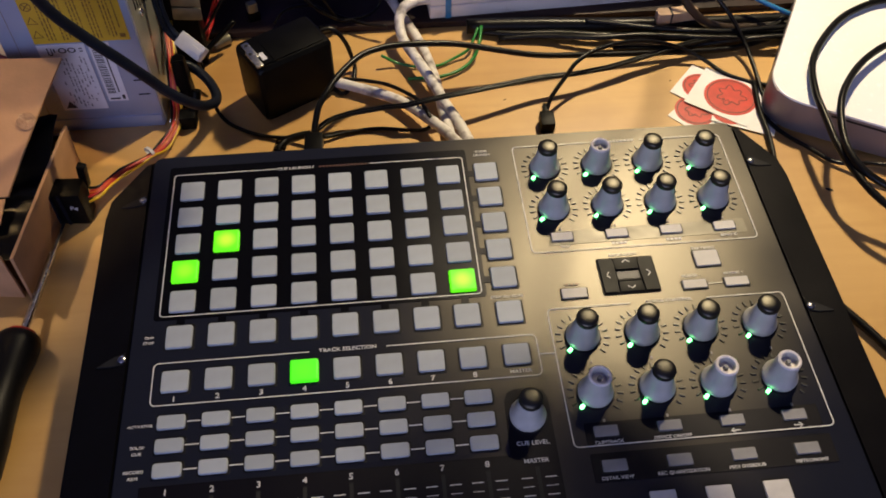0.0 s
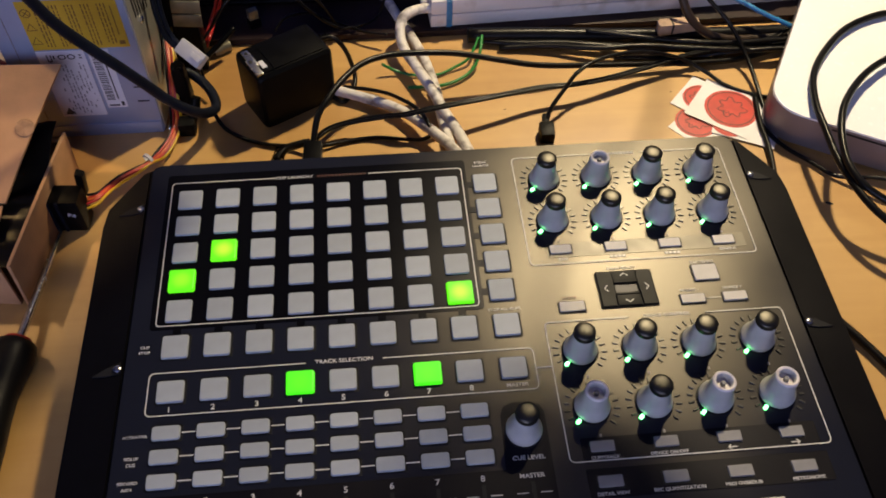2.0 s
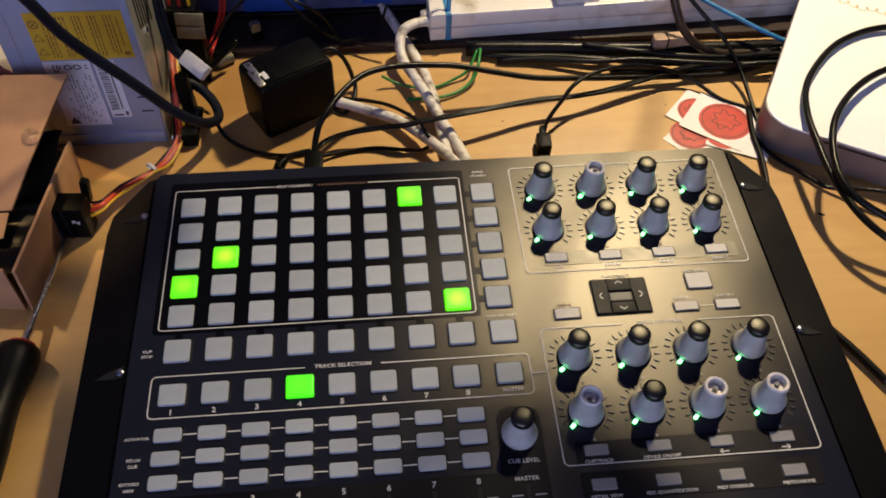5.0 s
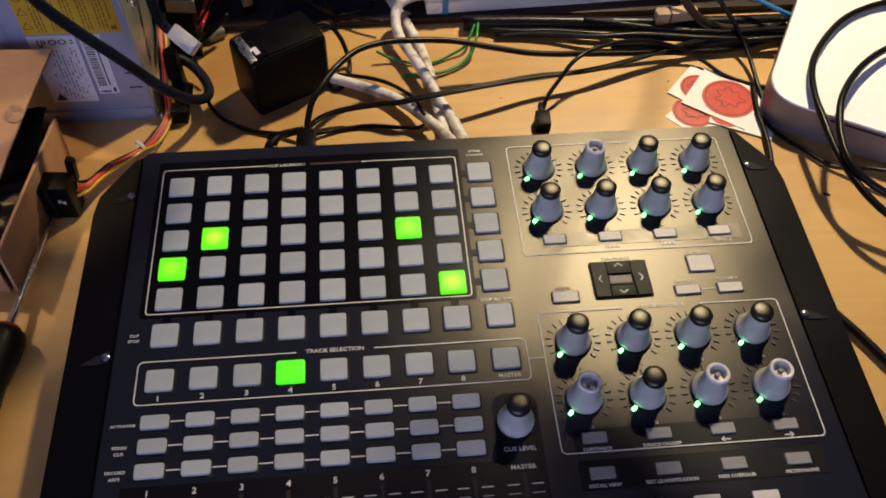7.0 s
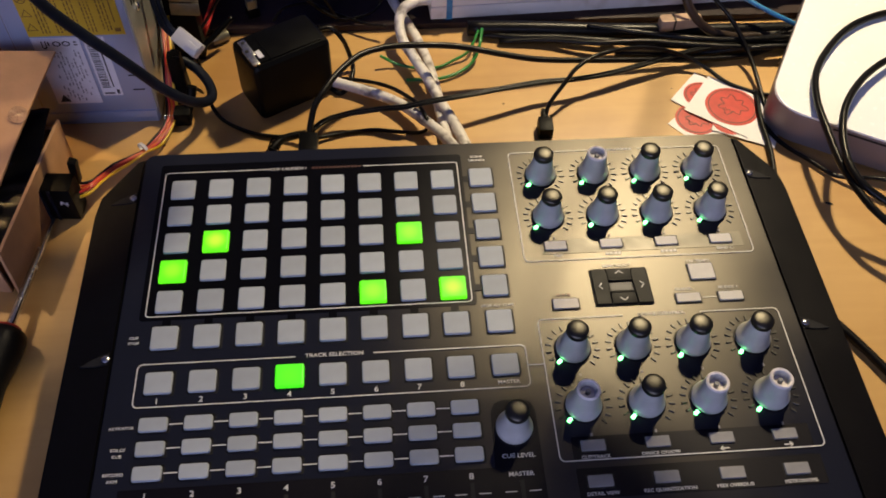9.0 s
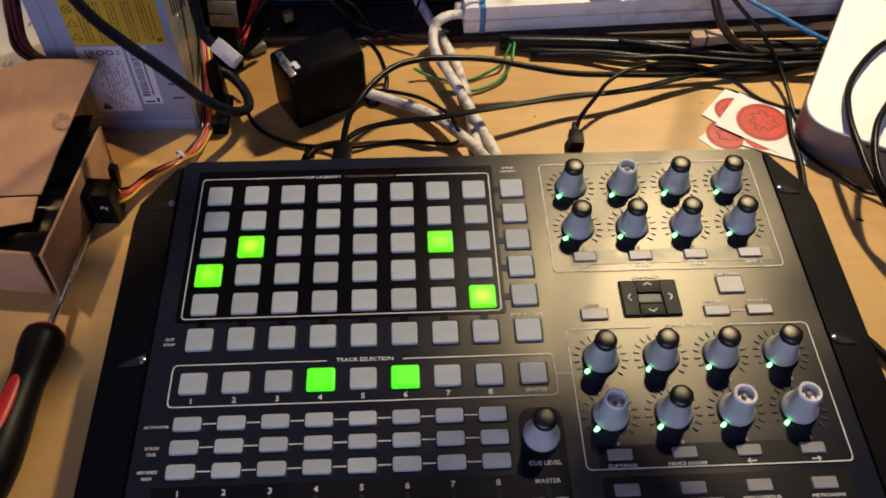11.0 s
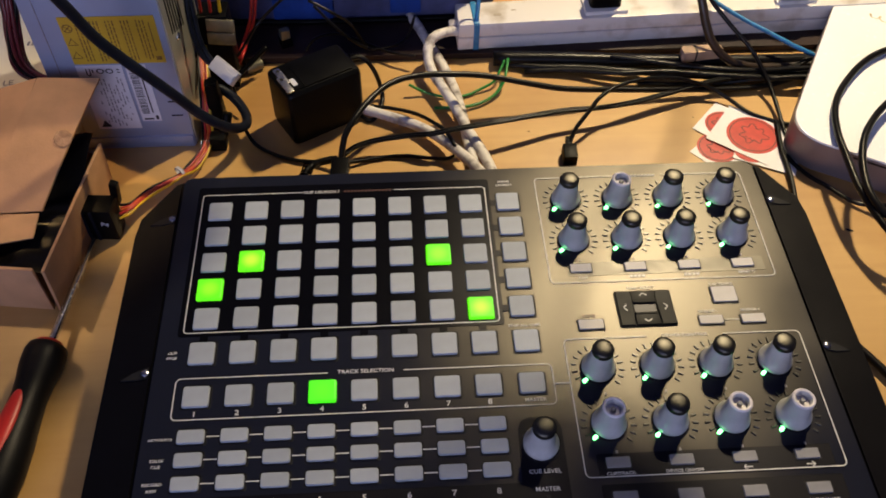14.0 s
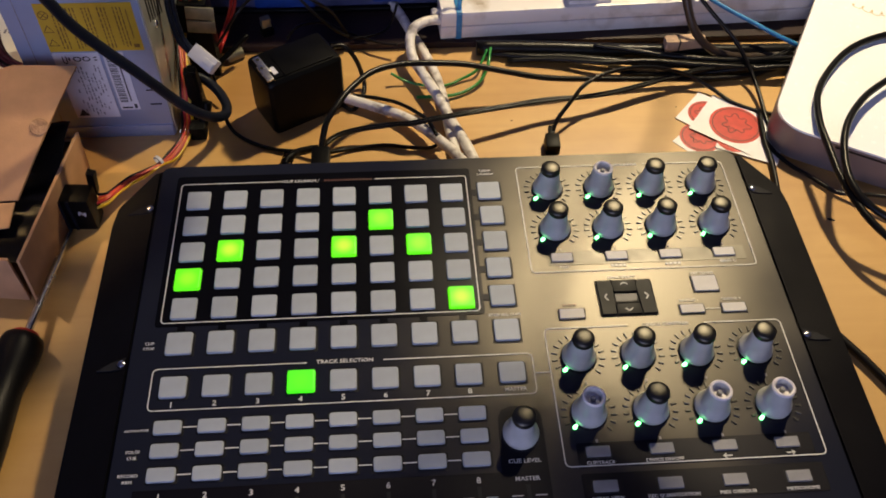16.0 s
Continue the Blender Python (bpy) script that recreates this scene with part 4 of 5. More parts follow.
# ---- the white box with silver sides ----
def make_media_box():
    t = thing("media_drive", (0.4285, 0.1535, 0.0), "flat white-topped box with brushed silver sides and a thin slot", "media player", turn=-29.6)
    s = 0.225
    plan = round_rect(-0.0260, -0.0260 + s, 0.0, s, 0.026, 8)
    part("silver_body", prism(plan, 0.0025, 0.0275, 0.0006), M_SILVER, t, "brushed silver side band")
    part("white_top", prism(round_rect(-0.0255, -0.0265 + s, 0.0005, s - 0.0005, 0.0255, 8), 0.0270, 0.0290, 0.0008), M_WHITEBOX, t, "gloss white top")
    # near-black inset base draws the shadow gap under the box
    part("gap_base", prism(round_rect(-0.0205, s - 0.0315, 0.005, s - 0.005, 0.021, 8), 0.0, 0.0030), M_DARK, t)
    part("slot", box(0.0215, 0.118, -0.0003, 0.004, 0.0243, 0.0259), M_DARK, t, "thin dark slot")
    # illegible gold script
    pts = []
    for i in range(60):
        u = i / 59
        pts.append((0.002 + 0.053 * u + 0.0022 * math.cos(u * 44), 0.168 + 0.0028 * math.sin(u * 44) + 0.0015 * math.sin(u * 13)))
    part("gold_script", line_path(pts, 0.0007, 0.02905), M_GOLD, t, "pale gold flourish")


make_media_box()


# ---- round stickers ----
def make_sticker(at, turn, r, size, label, bits, disc=(0, 0)):
    t = thing("sticker", at, label, "sticker", "round red stickers", turn=turn)
    sx, sy = size
    part("backing", box(-sx / 2, sx / 2, -sy / 2, sy / 2, 0, 0.0003), M_PAPER, t, "glossy white backing paper")
    part("red_disc", lathe([(r, 0.0003), (r, 0.00045), (0, 0.00046)], 40), M_RED, t, "vermilion printed disc", pose(*disc, 0))
    if bits:
        ring = [(r * 0.88 * math.cos(2 * math.pi * i / 40), r * 0.88 * math.sin(2 * math.pi * i / 40)) for i in range(40)]
        part("ring_line", line_path(ring, 0.0007, 0.0005, True), M_REDINK, t, "", pose(*disc, 0))
        pts = []
        for i in range(48):
            a = 2 * math.pi * i / 48
            q = r * (0.46 + 0.10 * math.sin(7 * a) + 0.05 * math.sin(3 * a + 1))
            pts.append((q * math.cos(a), q * math.sin(a) + 0.001))
        part("outline_mark", line_path(pts, 0.0007, 0.0005, True), M_REDINK, t, "", pose(*disc, 0))
        part("zigzag_mark", line_path([(-0.005 + 0.0016 * i, -0.0065 + 0.0022 * (i % 2)) for i in range(6)], 0.0007, 0.0005), M_REDINK, t, "", pose(*disc, 0))


make_sticker((0.3680, 0.1765, 0.0002), -50, 0.0155, (0.034, 0.036), "white backed sticker with a red disc, half covered", True, (-0.0050, 0.0010))
make_sticker((0.3765, 0.2050, 0.0007), 48, 0.0145, (0.038, 0.034), "white backed sticker with a red disc, half covered", True)
make_sticker((0.4010, 0.1725, 0.0012), -26, 0.0135, (0.046, 0.030), "white sticker sheet with a red corner", False, (-0.012, -0.001))
make_sticker((0.3920, 0.1925, 0.0018), -38, 0.0198, (0.050, 0.045), "white square sticker with a red disc and line emblem", True, (0.0030, 0.0010))


# ---- screwdriver ----
def make_screwdriver():
    a, b = Vector((-0.0825, 0.1100, 0.005)), Vector((-0.0898, 0.0190, 0.0132))
    base = Vector((-0.0870, 0.0260, 0.0))
    t = thing("screwdriver", base, "screwdriver with black and red soft grip and bright shaft", "screwdriver")
    m = Matrix.Translation(a - base) @ (b - a).to_track_quat("Z", "Y").to_matrix().to_4x4()
    part("shaft", lathe([(0.0, 0.0), (0.0010, 0.0005), (0.0016, 0.004), (0.0016, 0.026), (0.0024, 0.028), (0.0024, 0.092)], 14), M_METAL, t, "bright steel shaft", m)
    way = Vector((-0.0075, -0.0750, 0.0)).normalized()
    a2 = Vector((-0.0902, 0.0190, 0.0135))
    m2 = Matrix.Translation(a2 - base) @ way.to_track_quat("Z", "Y").to_matrix().to_4x4()
    part("collar", lathe([(0.004, -0.0012), (0.0082, -0.0010), (0.0090, 0.001), (0.0090, 0.003)], 24), M_REDHANDLE, t, "red collar", m2)
    part("grip", lathe([(0.0086, 0.0005), (0.0116, 0.0025), (0.0126, 0.007), (0.0124, 0.016), (0.0108, 0.026), (0.0102, 0.036), (0.0110, 0.050), (0.0126, 0.068), (0.0132, 0.085), (0.0120, 0.100), (0.0085, 0.112), (0.0, 0.114)], 32), M_GRIP, t, "black soft grip", m2)
    for k in (105, 225):
        bm = bmesh.new()
        bmesh.ops.create_uvsphere(bm, u_segments=20, v_segments=14, radius=1, matrix=Matrix.Diagonal((0.0042, 0.0064, 0.031, 1)))
        part("red_inlay", smooth(bm, 60), M_REDHANDLE, t, "red grip inlay", m2 @ pose(0, 0, 0, 0, 0, k) @ pose(0.0094, 0, 0.062, 0, 3, 0))


make_screwdriver()


# ---- clutter at the back ----
def make_stack():
    t = thing("cable_block", (-0.008, 0.2640, 0), "black block of drive connectors with tin faces and coloured wires", "connector")
    part("block", box(-0.012, 0.010, 0.0, 0.020, 0.0, 0.068, 0.002), M_BLACK, t)
    for z in (0.0435, 0.0555):
        part("tin_plate", box(-0.0110, 0.0095, -0.0012, 0.0005, z, z + 0.0105, 0.0004), M_TIN, t, "dull tin plate", pose(0, 0, 0, 0, 5, 0))
    for x, mat in ((-0.009, M_REDW), (-0.002, M_REDW), (0.005, M_YELLOWW)):
        part("coloured_wire", tube([(x, 0.006, 0.066), (x + 0.001, 0.007, 0.084), (x + 0.002, 0.010, 0.110)], 0.0012, 6), mat, t)


make_stack()


def make_metal_plug():
    t = thing("metal_plug", (0.0170, 0.2880, 0.0045), "small steel phono plug on a black lead", "plug", turn=212)
    part("plug_sleeve", lathe([(0.0045, 0), (0.0045, 0.012), (0.0036, 0.014), (0.0014, 0.0145), (0.0014, 0.022), (0, 0.0222)], 18), M_TIN, t, "dull steel sleeve", pose(0, 0, 0, 0, 90, 0))


make_metal_plug()


def make_white_plug():
    t = thing("white_plug", (0.0360, 0.3080, 0.0060), "small dull cream plug in the tangle", "plug", turn=25)
    part("plug_shell", box(-0.004, 0.004, -0.003, 0.003, 0, 0.016, 0.001), M_TIN, t)
    part("plug_collar", box(-0.005, 0.005, -0.004, 0.004, 0.0, 0.008, 0.0012), M_BLACK, t)


make_white_plug()
tagged(part("black_rod", tube([(0.000, 0.262, 0.012), (0.012, 0.273, 0.018), (0.0240, 0.2840, 0.024)], 0.0022, 10), M_BLACK), "black plastic rod leaning in the tangle", "rod")


def make_elbow():
    t = thing("elbow_plug", (-0.0080, 0.1985, 0), "black elbow plug standing by the power supply", "plug")
    part("elbow_body", box(-0.006, 0.006, -0.0055, 0.0055, 0, 0.012, 0.0022), M_BLACK, t)
    part("elbow_neck", tube([(0.003, 0.002, 0.008), (0.006, 0.008, 0.014), (0.008, 0.013, 0.022)], 0.0036, 10), M_BLACK, t)
    part("elbow_tip", lathe([(0.0022, 0), (0.0022, 0.008), (0, 0.0085)], 12), M_METAL, t, "", pose(-0.005, 0, 0.005, 0, -90, 0))


make_elbow()


def make_ferrite():
    t = thing("black_sleeve", (-0.0100, 0.2230, 0), "black moulded sleeve standing among the wires", "sleeve")
    part("sleeve_body", prism(round_rect(-0.006, 0.006, -0.007, 0.007, 0.003), 0, 0.042, 0.003, 3, 0.25), M_BLACK, t)


make_ferrite()


def make_tan_plug():
    t = thing("tan_plug", (0.3720, 0.2745, 0.0), "tan plastic plug lying before the power strip", "plug", turn=3)
    part("tan_body", prism(round_rect(-0.0165, 0.0165, -0.0045, 0.0045, 0.002), 0, 0.019, 0.0015), M_BEIGE, t)
    part("tan_band", box(-0.006, -0.0045, -0.0047, 0.0047, 0.0, 0.0193), M_BROWNCAB, t)


make_tan_plug()
tagged(part("black_hose", tube([(0.205, 0.284, 0.0065), (0.26, 0.281, 0.0065), (0.33, 0.276, 0.006), (0.42, 0.272, 0.006), (0.50, 0.272, 0.006)], 0.0060, 12), M_RUBBER), "thick black cable along the board", "cable")


# ---- leads and cables ----
def cable(name, points, r, mat, label, flat=1.0, wobble=0.0, category="cable", sides=8):
    base = Vector(points[0])
    ob = part(name, tube([Vector(p) - base for p in points], r, sides, 6, flat, None, wobble), mat, None, "", pose(*base))
    return tagged(ob, label, category)


def plug(name, parent, at, toward, size, mat, bevel=0.0012, label=""):
    """A plug body as a part of its lead: at and toward in world metres, size along, across, high."""
    a, b = Vector(at), Vector(toward)
    turn = (b - a).to_track_quat("X", "Z").to_matrix().to_4x4()
    m = Matrix.Translation(a - parent.matrix_basis.translation) @ turn
    l, wd, h = size
    return part(name, box(0, l, -wd / 2, wd / 2, -h / 2, h / 2, bevel), mat, parent, label, m)


usb = cable("usb_cable", [(0.084, 0.155, 0.024), (0.086, 0.165, 0.03), (0.089, 0.173, 0.036), (0.095, 0.182, 0.04), (0.105, 0.198, 0.042), (0.121, 0.216, 0.042), (0.142, 0.226, 0.04), (0.167, 0.23, 0.037), (0.193, 0.233, 0.032), (0.223, 0.232, 0.025), (0.254, 0.232, 0.018), (0.295, 0.236, 0.012), (0.337, 0.239, 0.008), (0.387, 0.241, 0.005), (0.415, 0.243, 0.005), (0.44, 0.25, 0.005), (0.46, 0.256, 0.005), (0.53, 0.26, 0.006)], 0.0023, M_RUBBER, "black rubber cable plugged into the back of the controller")
plug("usb_plug", usb, (0.0825, 0.1165, 0.022), (0.0842, 0.156, 0.024), (0.040, 0.0125, 0.0085), M_BLACK)
twin = cable("twin_cable", [(0.085, 0.175, 0.012), (0.093, 0.184, 0.011), (0.108, 0.189, 0.012), (0.133, 0.189, 0.016), (0.149, 0.186, 0.02), (0.165, 0.188, 0.022), (0.195, 0.194, 0.022), (0.22, 0.201, 0.02), (0.251, 0.21, 0.017), (0.278, 0.214, 0.015), (0.305, 0.221, 0.013), (0.334, 0.231, 0.012), (0.363, 0.241, 0.012), (0.387, 0.248, 0.011), (0.421, 0.253, 0.01), (0.448, 0.261, 0.012), (0.461, 0.269, 0.014)], 0.0013, M_RUBBER, "thin black twin lead crossing the desk", 0.8)
part("second_strand", tube([Vector(q) - twin.matrix_basis.translation + Vector((0.0004, -0.0023, 0)) for q in [(0.085, 0.175, 0.012), (0.093, 0.184, 0.011), (0.108, 0.189, 0.012), (0.133, 0.189, 0.016), (0.149, 0.186, 0.02), (0.165, 0.188, 0.022), (0.195, 0.194, 0.022), (0.22, 0.201, 0.02), (0.251, 0.21, 0.017), (0.278, 0.214, 0.015), (0.305, 0.221, 0.013), (0.334, 0.231, 0.012), (0.363, 0.241, 0.012), (0.387, 0.248, 0.011), (0.421, 0.253, 0.01), (0.448, 0.261, 0.012), (0.461, 0.269, 0.014)]], 0.0013), M_RUBBER, twin)
jack = cable("jack_lead", [(0.252, 0.18, 0.006), (0.254, 0.187, 0.009), (0.258, 0.193, 0.014), (0.269, 0.204, 0.021), (0.278, 0.213, 0.026), (0.294, 0.223, 0.028), (0.318, 0.232, 0.026), (0.342, 0.238, 0.02), (0.367, 0.238, 0.012), (0.384, 0.23, 0.006), (0.399, 0.215, 0.003), (0.421, 0.204, 0.002), (0.435, 0.201, 0.002)], 0.0016, M_RUBBER, "thin black lead ending in a small barrel plug")
plug("barrel_plug", jack, (0.2515, 0.1805, 0.006), (0.2510, 0.1680, 0.005), (0.0135, 0.0105, 0.010), M_BLACK)
plug("strain_relief", jack, (0.2525, 0.1900, 0.007), (0.2515, 0.1800, 0.006), (0.0095, 0.0050, 0.0050), M_BLACK)
hang = cable("hanging_lead", [(0.369, 0.303, 0.06), (0.376, 0.289, 0.052), (0.39, 0.276, 0.04), (0.407, 0.262, 0.026), (0.417, 0.243, 0.014), (0.42, 0.224, 0.008), (0.42, 0.2, 0.004), (0.42, 0.181, 0.002)], 0.0017, M_RUBBER, "black lead hanging down onto the desk")
brown = cable("brown_cable", [(0.357, 0.296, 0.075), (0.363, 0.281, 0.06), (0.368, 0.273, 0.045), (0.376, 0.266, 0.03), (0.392, 0.262, 0.016), (0.412, 0.262, 0.009), (0.435, 0.265, 0.006), (0.464, 0.267, 0.006), (0.53, 0.271, 0.006)], 0.0035, M_BROWNCAB, "thick dark brown lead curving down to the desk")
bluew = cable("blue_wire", [(0.382, 0.312, 0.04), (0.394, 0.303, 0.036), (0.409, 0.292, 0.032), (0.427, 0.28, 0.028), (0.442, 0.271, 0.024), (0.462, 0.263, 0.018)], 0.0018, M_BLUEW, "thin light blue network wire")
flat_a = cable("bundled_cable", [(0.212, 0.281, 0.004), (0.243, 0.274, 0.005), (0.275, 0.271, 0.006), (0.305, 0.265, 0.007), (0.35, 0.258, 0.007), (0.395, 0.255, 0.006), (0.432, 0.256, 0.006), (0.465, 0.256, 0.006), (0.53, 0.26, 0.006)], 0.0034, M_RUBBER, "black cable in a bundle before the power strip", 0.7)
flat_b = cable("bundled_cable", [(0.229, 0.271, 0.003), (0.265, 0.268, 0.006), (0.304, 0.258, 0.01), (0.339, 0.256, 0.012), (0.374, 0.251, 0.012), (0.414, 0.246, 0.012), (0.456, 0.247, 0.01), (0.53, 0.251, 0.006)], 0.0026, M_RUBBER, "black cable in a bundle before the power strip", 0.8)
flat_c = cable("bundled_cable", [(0.299, 0.277, 0.012), (0.315, 0.272, 0.013), (0.332, 0.266, 0.014), (0.353, 0.261, 0.014), (0.383, 0.254, 0.015), (0.415, 0.252, 0.014), (0.462, 0.256, 0.012), (0.53, 0.26, 0.006)], 0.0024, M_RUBBER, "black cable in a bundle before the power strip", 0.7)
flat_d = cable("bundled_cable", [(0.318, 0.253, 0.003), (0.349, 0.25, 0.003), (0.385, 0.25, 0.004), (0.41, 0.246, 0.01), (0.458, 0.243, 0.014), (0.53, 0.247, 0.006)], 0.0022, M_RUBBER, "black cable in a bundle before the power strip", 0.8)
mains_a = cable("mains_cable", [(0.178, 0.303, 0.02), (0.169, 0.3, 0.022), (0.159, 0.293, 0.024), (0.153, 0.287, 0.022), (0.151, 0.277, 0.018), (0.153, 0.263, 0.014), (0.161, 0.243, 0.013), (0.17, 0.22, 0.012), (0.178, 0.197, 0.01), (0.186, 0.178, 0.008), (0.192, 0.16, 0.006), (0.196, 0.141, 0.006)], 0.004, M_WHITECAB, "thick stained white mains cable", 1.0, 0.06, sides=12)
mains_b = cable("mains_cable", [(0.133, 0.354, 0.008), (0.144, 0.329, 0.008), (0.153, 0.304, 0.007), (0.164, 0.274, 0.006), (0.171, 0.248, 0.005), (0.175, 0.22, 0.005), (0.177, 0.192, 0.005), (0.18, 0.164, 0.005), (0.182, 0.145, 0.005)], 0.004, M_WHITECAB, "thick stained white mains cable", 1.0, 0.06, sides=12)
mains_c = cable("mains_cable", [(0.087, 0.236, 0.006), (0.101, 0.228, 0.006), (0.12, 0.219, 0.006), (0.139, 0.208, 0.007), (0.154, 0.194, 0.009), (0.166, 0.177, 0.012), (0.176, 0.162, 0.014), (0.184, 0.149, 0.014), (0.195, 0.137, 0.01)], 0.004, M_WHITECAB, "thick stained white mains cable", 1.0, 0.06, sides=12)
for lead, spots in ((mains_c, ((0.1560, 0.1945, 0.0133), (0.1605, 0.1870, 0.0148))),):
    for s in spots:
        bm = bmesh.new()
        bmesh.ops.create_icosphere(bm, subdivisions=2, radius=1, matrix=pose(*(Vector(s) - lead.matrix_basis.translation), 0, 0, -42) @ Matrix.Diagonal((0.0042, 0.0014, 0.0005, 1)))
        for v in bm.verts:
            v.co += Vector((noise.noise(v.co * 900), noise.noise(v.co * 900 + Vector((5, 5, 5))), 0)) * 0.0007
        part("dark_stain", bm, M_TAPE, lead, "dark torn patch")
gw1 = cable("green_wire", [(0.135, 0.251, 0.01), (0.146, 0.249, 0.004), (0.162, 0.245, 0.002), (0.178, 0.245, 0.002), (0.191, 0.251, 0.003), (0.202, 0.256, 0.006), (0.207, 0.262, 0.01), (0.212, 0.272, 0.014)], 0.0011, M_GREENW, "bare-ended thin green wire")
gw2 = cable("green_wire", [(0.154, 0.232, 0.002), (0.164, 0.232, 0.002), (0.177, 0.231, 0.003), (0.19, 0.235, 0.003), (0.201, 0.242, 0.004), (0.208, 0.25, 0.007), (0.212, 0.259, 0.012), (0.215, 0.274, 0.014)], 0.0013, M_GREENW, "bare-ended thin green wire")
adl = cable("adapter_lead", [(0.08, 0.246, 0.038), (0.089, 0.246, 0.04), (0.098, 0.249, 0.04), (0.104, 0.248, 0.036), (0.109, 0.248, 0.026), (0.112, 0.249, 0.014), (0.114, 0.246, 0.005), (0.113, 0.236, 0.002), (0.108, 0.223, 0.002), (0.103, 0.22, 0.002), (0.098, 0.225, 0.002)], 0.0018, M_RUBBER, "thin black lead of the plug-in adapter")
for i in range(7):
    part("strain_ring", lathe([(0.0028 - 0.0001 * i, -0.0009), (0.0037 - 0.00015 * i, 0), (0.0028 - 0.0001 * i, 0.0009)], 12), M_BLACK, adl, "", Matrix.Translation(Vector((0.0845 + 0.0022 * i, 0.2478 + 0.0004 * i, 0.0395)) - adl.matrix_basis.translation) @ pose(0, 0, 0, 0, 90, 8))
thin = cable("thin_lead", [(0.105, 0.235, 0.003), (0.12, 0.232, 0.003), (0.137, 0.224, 0.005), (0.15, 0.207, 0.012), (0.16, 0.194, 0.014), (0.165, 0.179, 0.016), (0.167, 0.173, 0.012), (0.161, 0.173, 0.006), (0.147, 0.177, 0.003), (0.128, 0.181, 0.002), (0.107, 0.179, 0.002), (0.089, 0.174, 0.004), (0.075, 0.173, 0.006)], 0.0015, M_RUBBER, "thin black lead lying in a loop")
leftl = cable("left_lead", [(0.011, 0.212, 0.012), (0.012, 0.206, 0.008), (0.018, 0.198, 0.003), (0.028, 0.19, 0.002), (0.043, 0.182, 0.002), (0.06, 0.177, 0.003), (0.072, 0.175, 0.006), (0.08, 0.174, 0.01)], 0.0015, M_RUBBER, "thin black lead on the desk")
din = cable("round_plug_lead", [(0.059, 0.142, 0.02), (0.06, 0.148, 0.022), (0.064, 0.154, 0.022), (0.068, 0.161, 0.018), (0.078, 0.17, 0.012)], 0.0028, M_BLACK, "black lead with a ribbed round plug")
for i in range(4):
    part("plug_rib", lathe([(0.0034, -0.0010), (0.0042, 0), (0.0034, 0.0010)], 14), M_BLACK, din, "", Matrix.Translation(Vector((0.0592 + 0.0008 * i, 0.1455 + 0.0032 * i, 0.0206)) - din.matrix_basis.translation) @ pose(0, 0, 0, 90, 0, -14))
thick = cable("thick_cable", [(-0.068, 0.15, 0.176), (-0.061, 0.155, 0.154), (-0.054, 0.16, 0.131), (-0.041, 0.165, 0.107), (-0.03, 0.168, 0.09), (-0.019, 0.172, 0.071), (-0.009, 0.176, 0.053), (0.002, 0.179, 0.04), (0.009, 0.188, 0.028), (0.014, 0.2, 0.02), (0.013, 0.212, 0.018), (0.007, 0.225, 0.018), (-0.001, 0.234, 0.02), (-0.008, 0.236, 0.024), (-0.014, 0.233, 0.026)], 0.0036, M_BLUEBLK, "thick blue-black cable hanging before the power supply", sides=14)
loom = thing("wire_loom", (-0.026, 0.177, 0.0), "loom of red, orange, black and yellow wires to a black plug", "wires")
LOOM = Vector((-0.026, 0.177, 0.0))
part("red_wire", tube([Vector(q) - LOOM for q in [(-0.022, 0.262, 0.044), (-0.018, 0.23, 0.033), (-0.019, 0.215, 0.016), (-0.018, 0.206, 0.008), (-0.019, 0.191, 0.006), (-0.025, 0.175, 0.006), (-0.032, 0.165, 0.006), (-0.039, 0.157, 0.008), (-0.048, 0.148, 0.01), (-0.054, 0.137, 0.014), (-0.058, 0.127, 0.017), (-0.064, 0.124, 0.018)]], 0.0010, 6), M_REDW, loom)
part("orange_wire", tube([Vector(q) - LOOM for q in [(-0.02, 0.262, 0.044), (-0.017, 0.23, 0.033), (-0.017, 0.215, 0.016), (-0.016, 0.206, 0.008), (-0.017, 0.191, 0.006), (-0.023, 0.174, 0.006), (-0.031, 0.165, 0.006), (-0.039, 0.157, 0.008), (-0.048, 0.147, 0.01), (-0.054, 0.136, 0.014), (-0.058, 0.126, 0.017), (-0.064, 0.122, 0.018)]], 0.0010, 6), M_ORANGEW, loom)
part("red_wire", tube([Vector(q) - LOOM for q in [(-0.018, 0.262, 0.044), (-0.015, 0.23, 0.033), (-0.016, 0.215, 0.016), (-0.015, 0.206, 0.008), (-0.015, 0.191, 0.006), (-0.022, 0.173, 0.006), (-0.03, 0.164, 0.006), (-0.038, 0.156, 0.008), (-0.048, 0.146, 0.01), (-0.053, 0.134, 0.014), (-0.058, 0.124, 0.017), (-0.064, 0.119, 0.018)]], 0.0010, 6), M_REDW, loom)
part("black_wire", tube([Vector(q) - LOOM for q in [(-0.023, 0.262, 0.044), (-0.02, 0.23, 0.033), (-0.02, 0.215, 0.016), (-0.02, 0.206, 0.008), (-0.02, 0.191, 0.006), (-0.027, 0.176, 0.006), (-0.033, 0.165, 0.006), (-0.04, 0.158, 0.008), (-0.049, 0.15, 0.01), (-0.054, 0.139, 0.014), (-0.059, 0.129, 0.017), (-0.065, 0.127, 0.018)]], 0.0010, 6), M_RUBBER, loom)
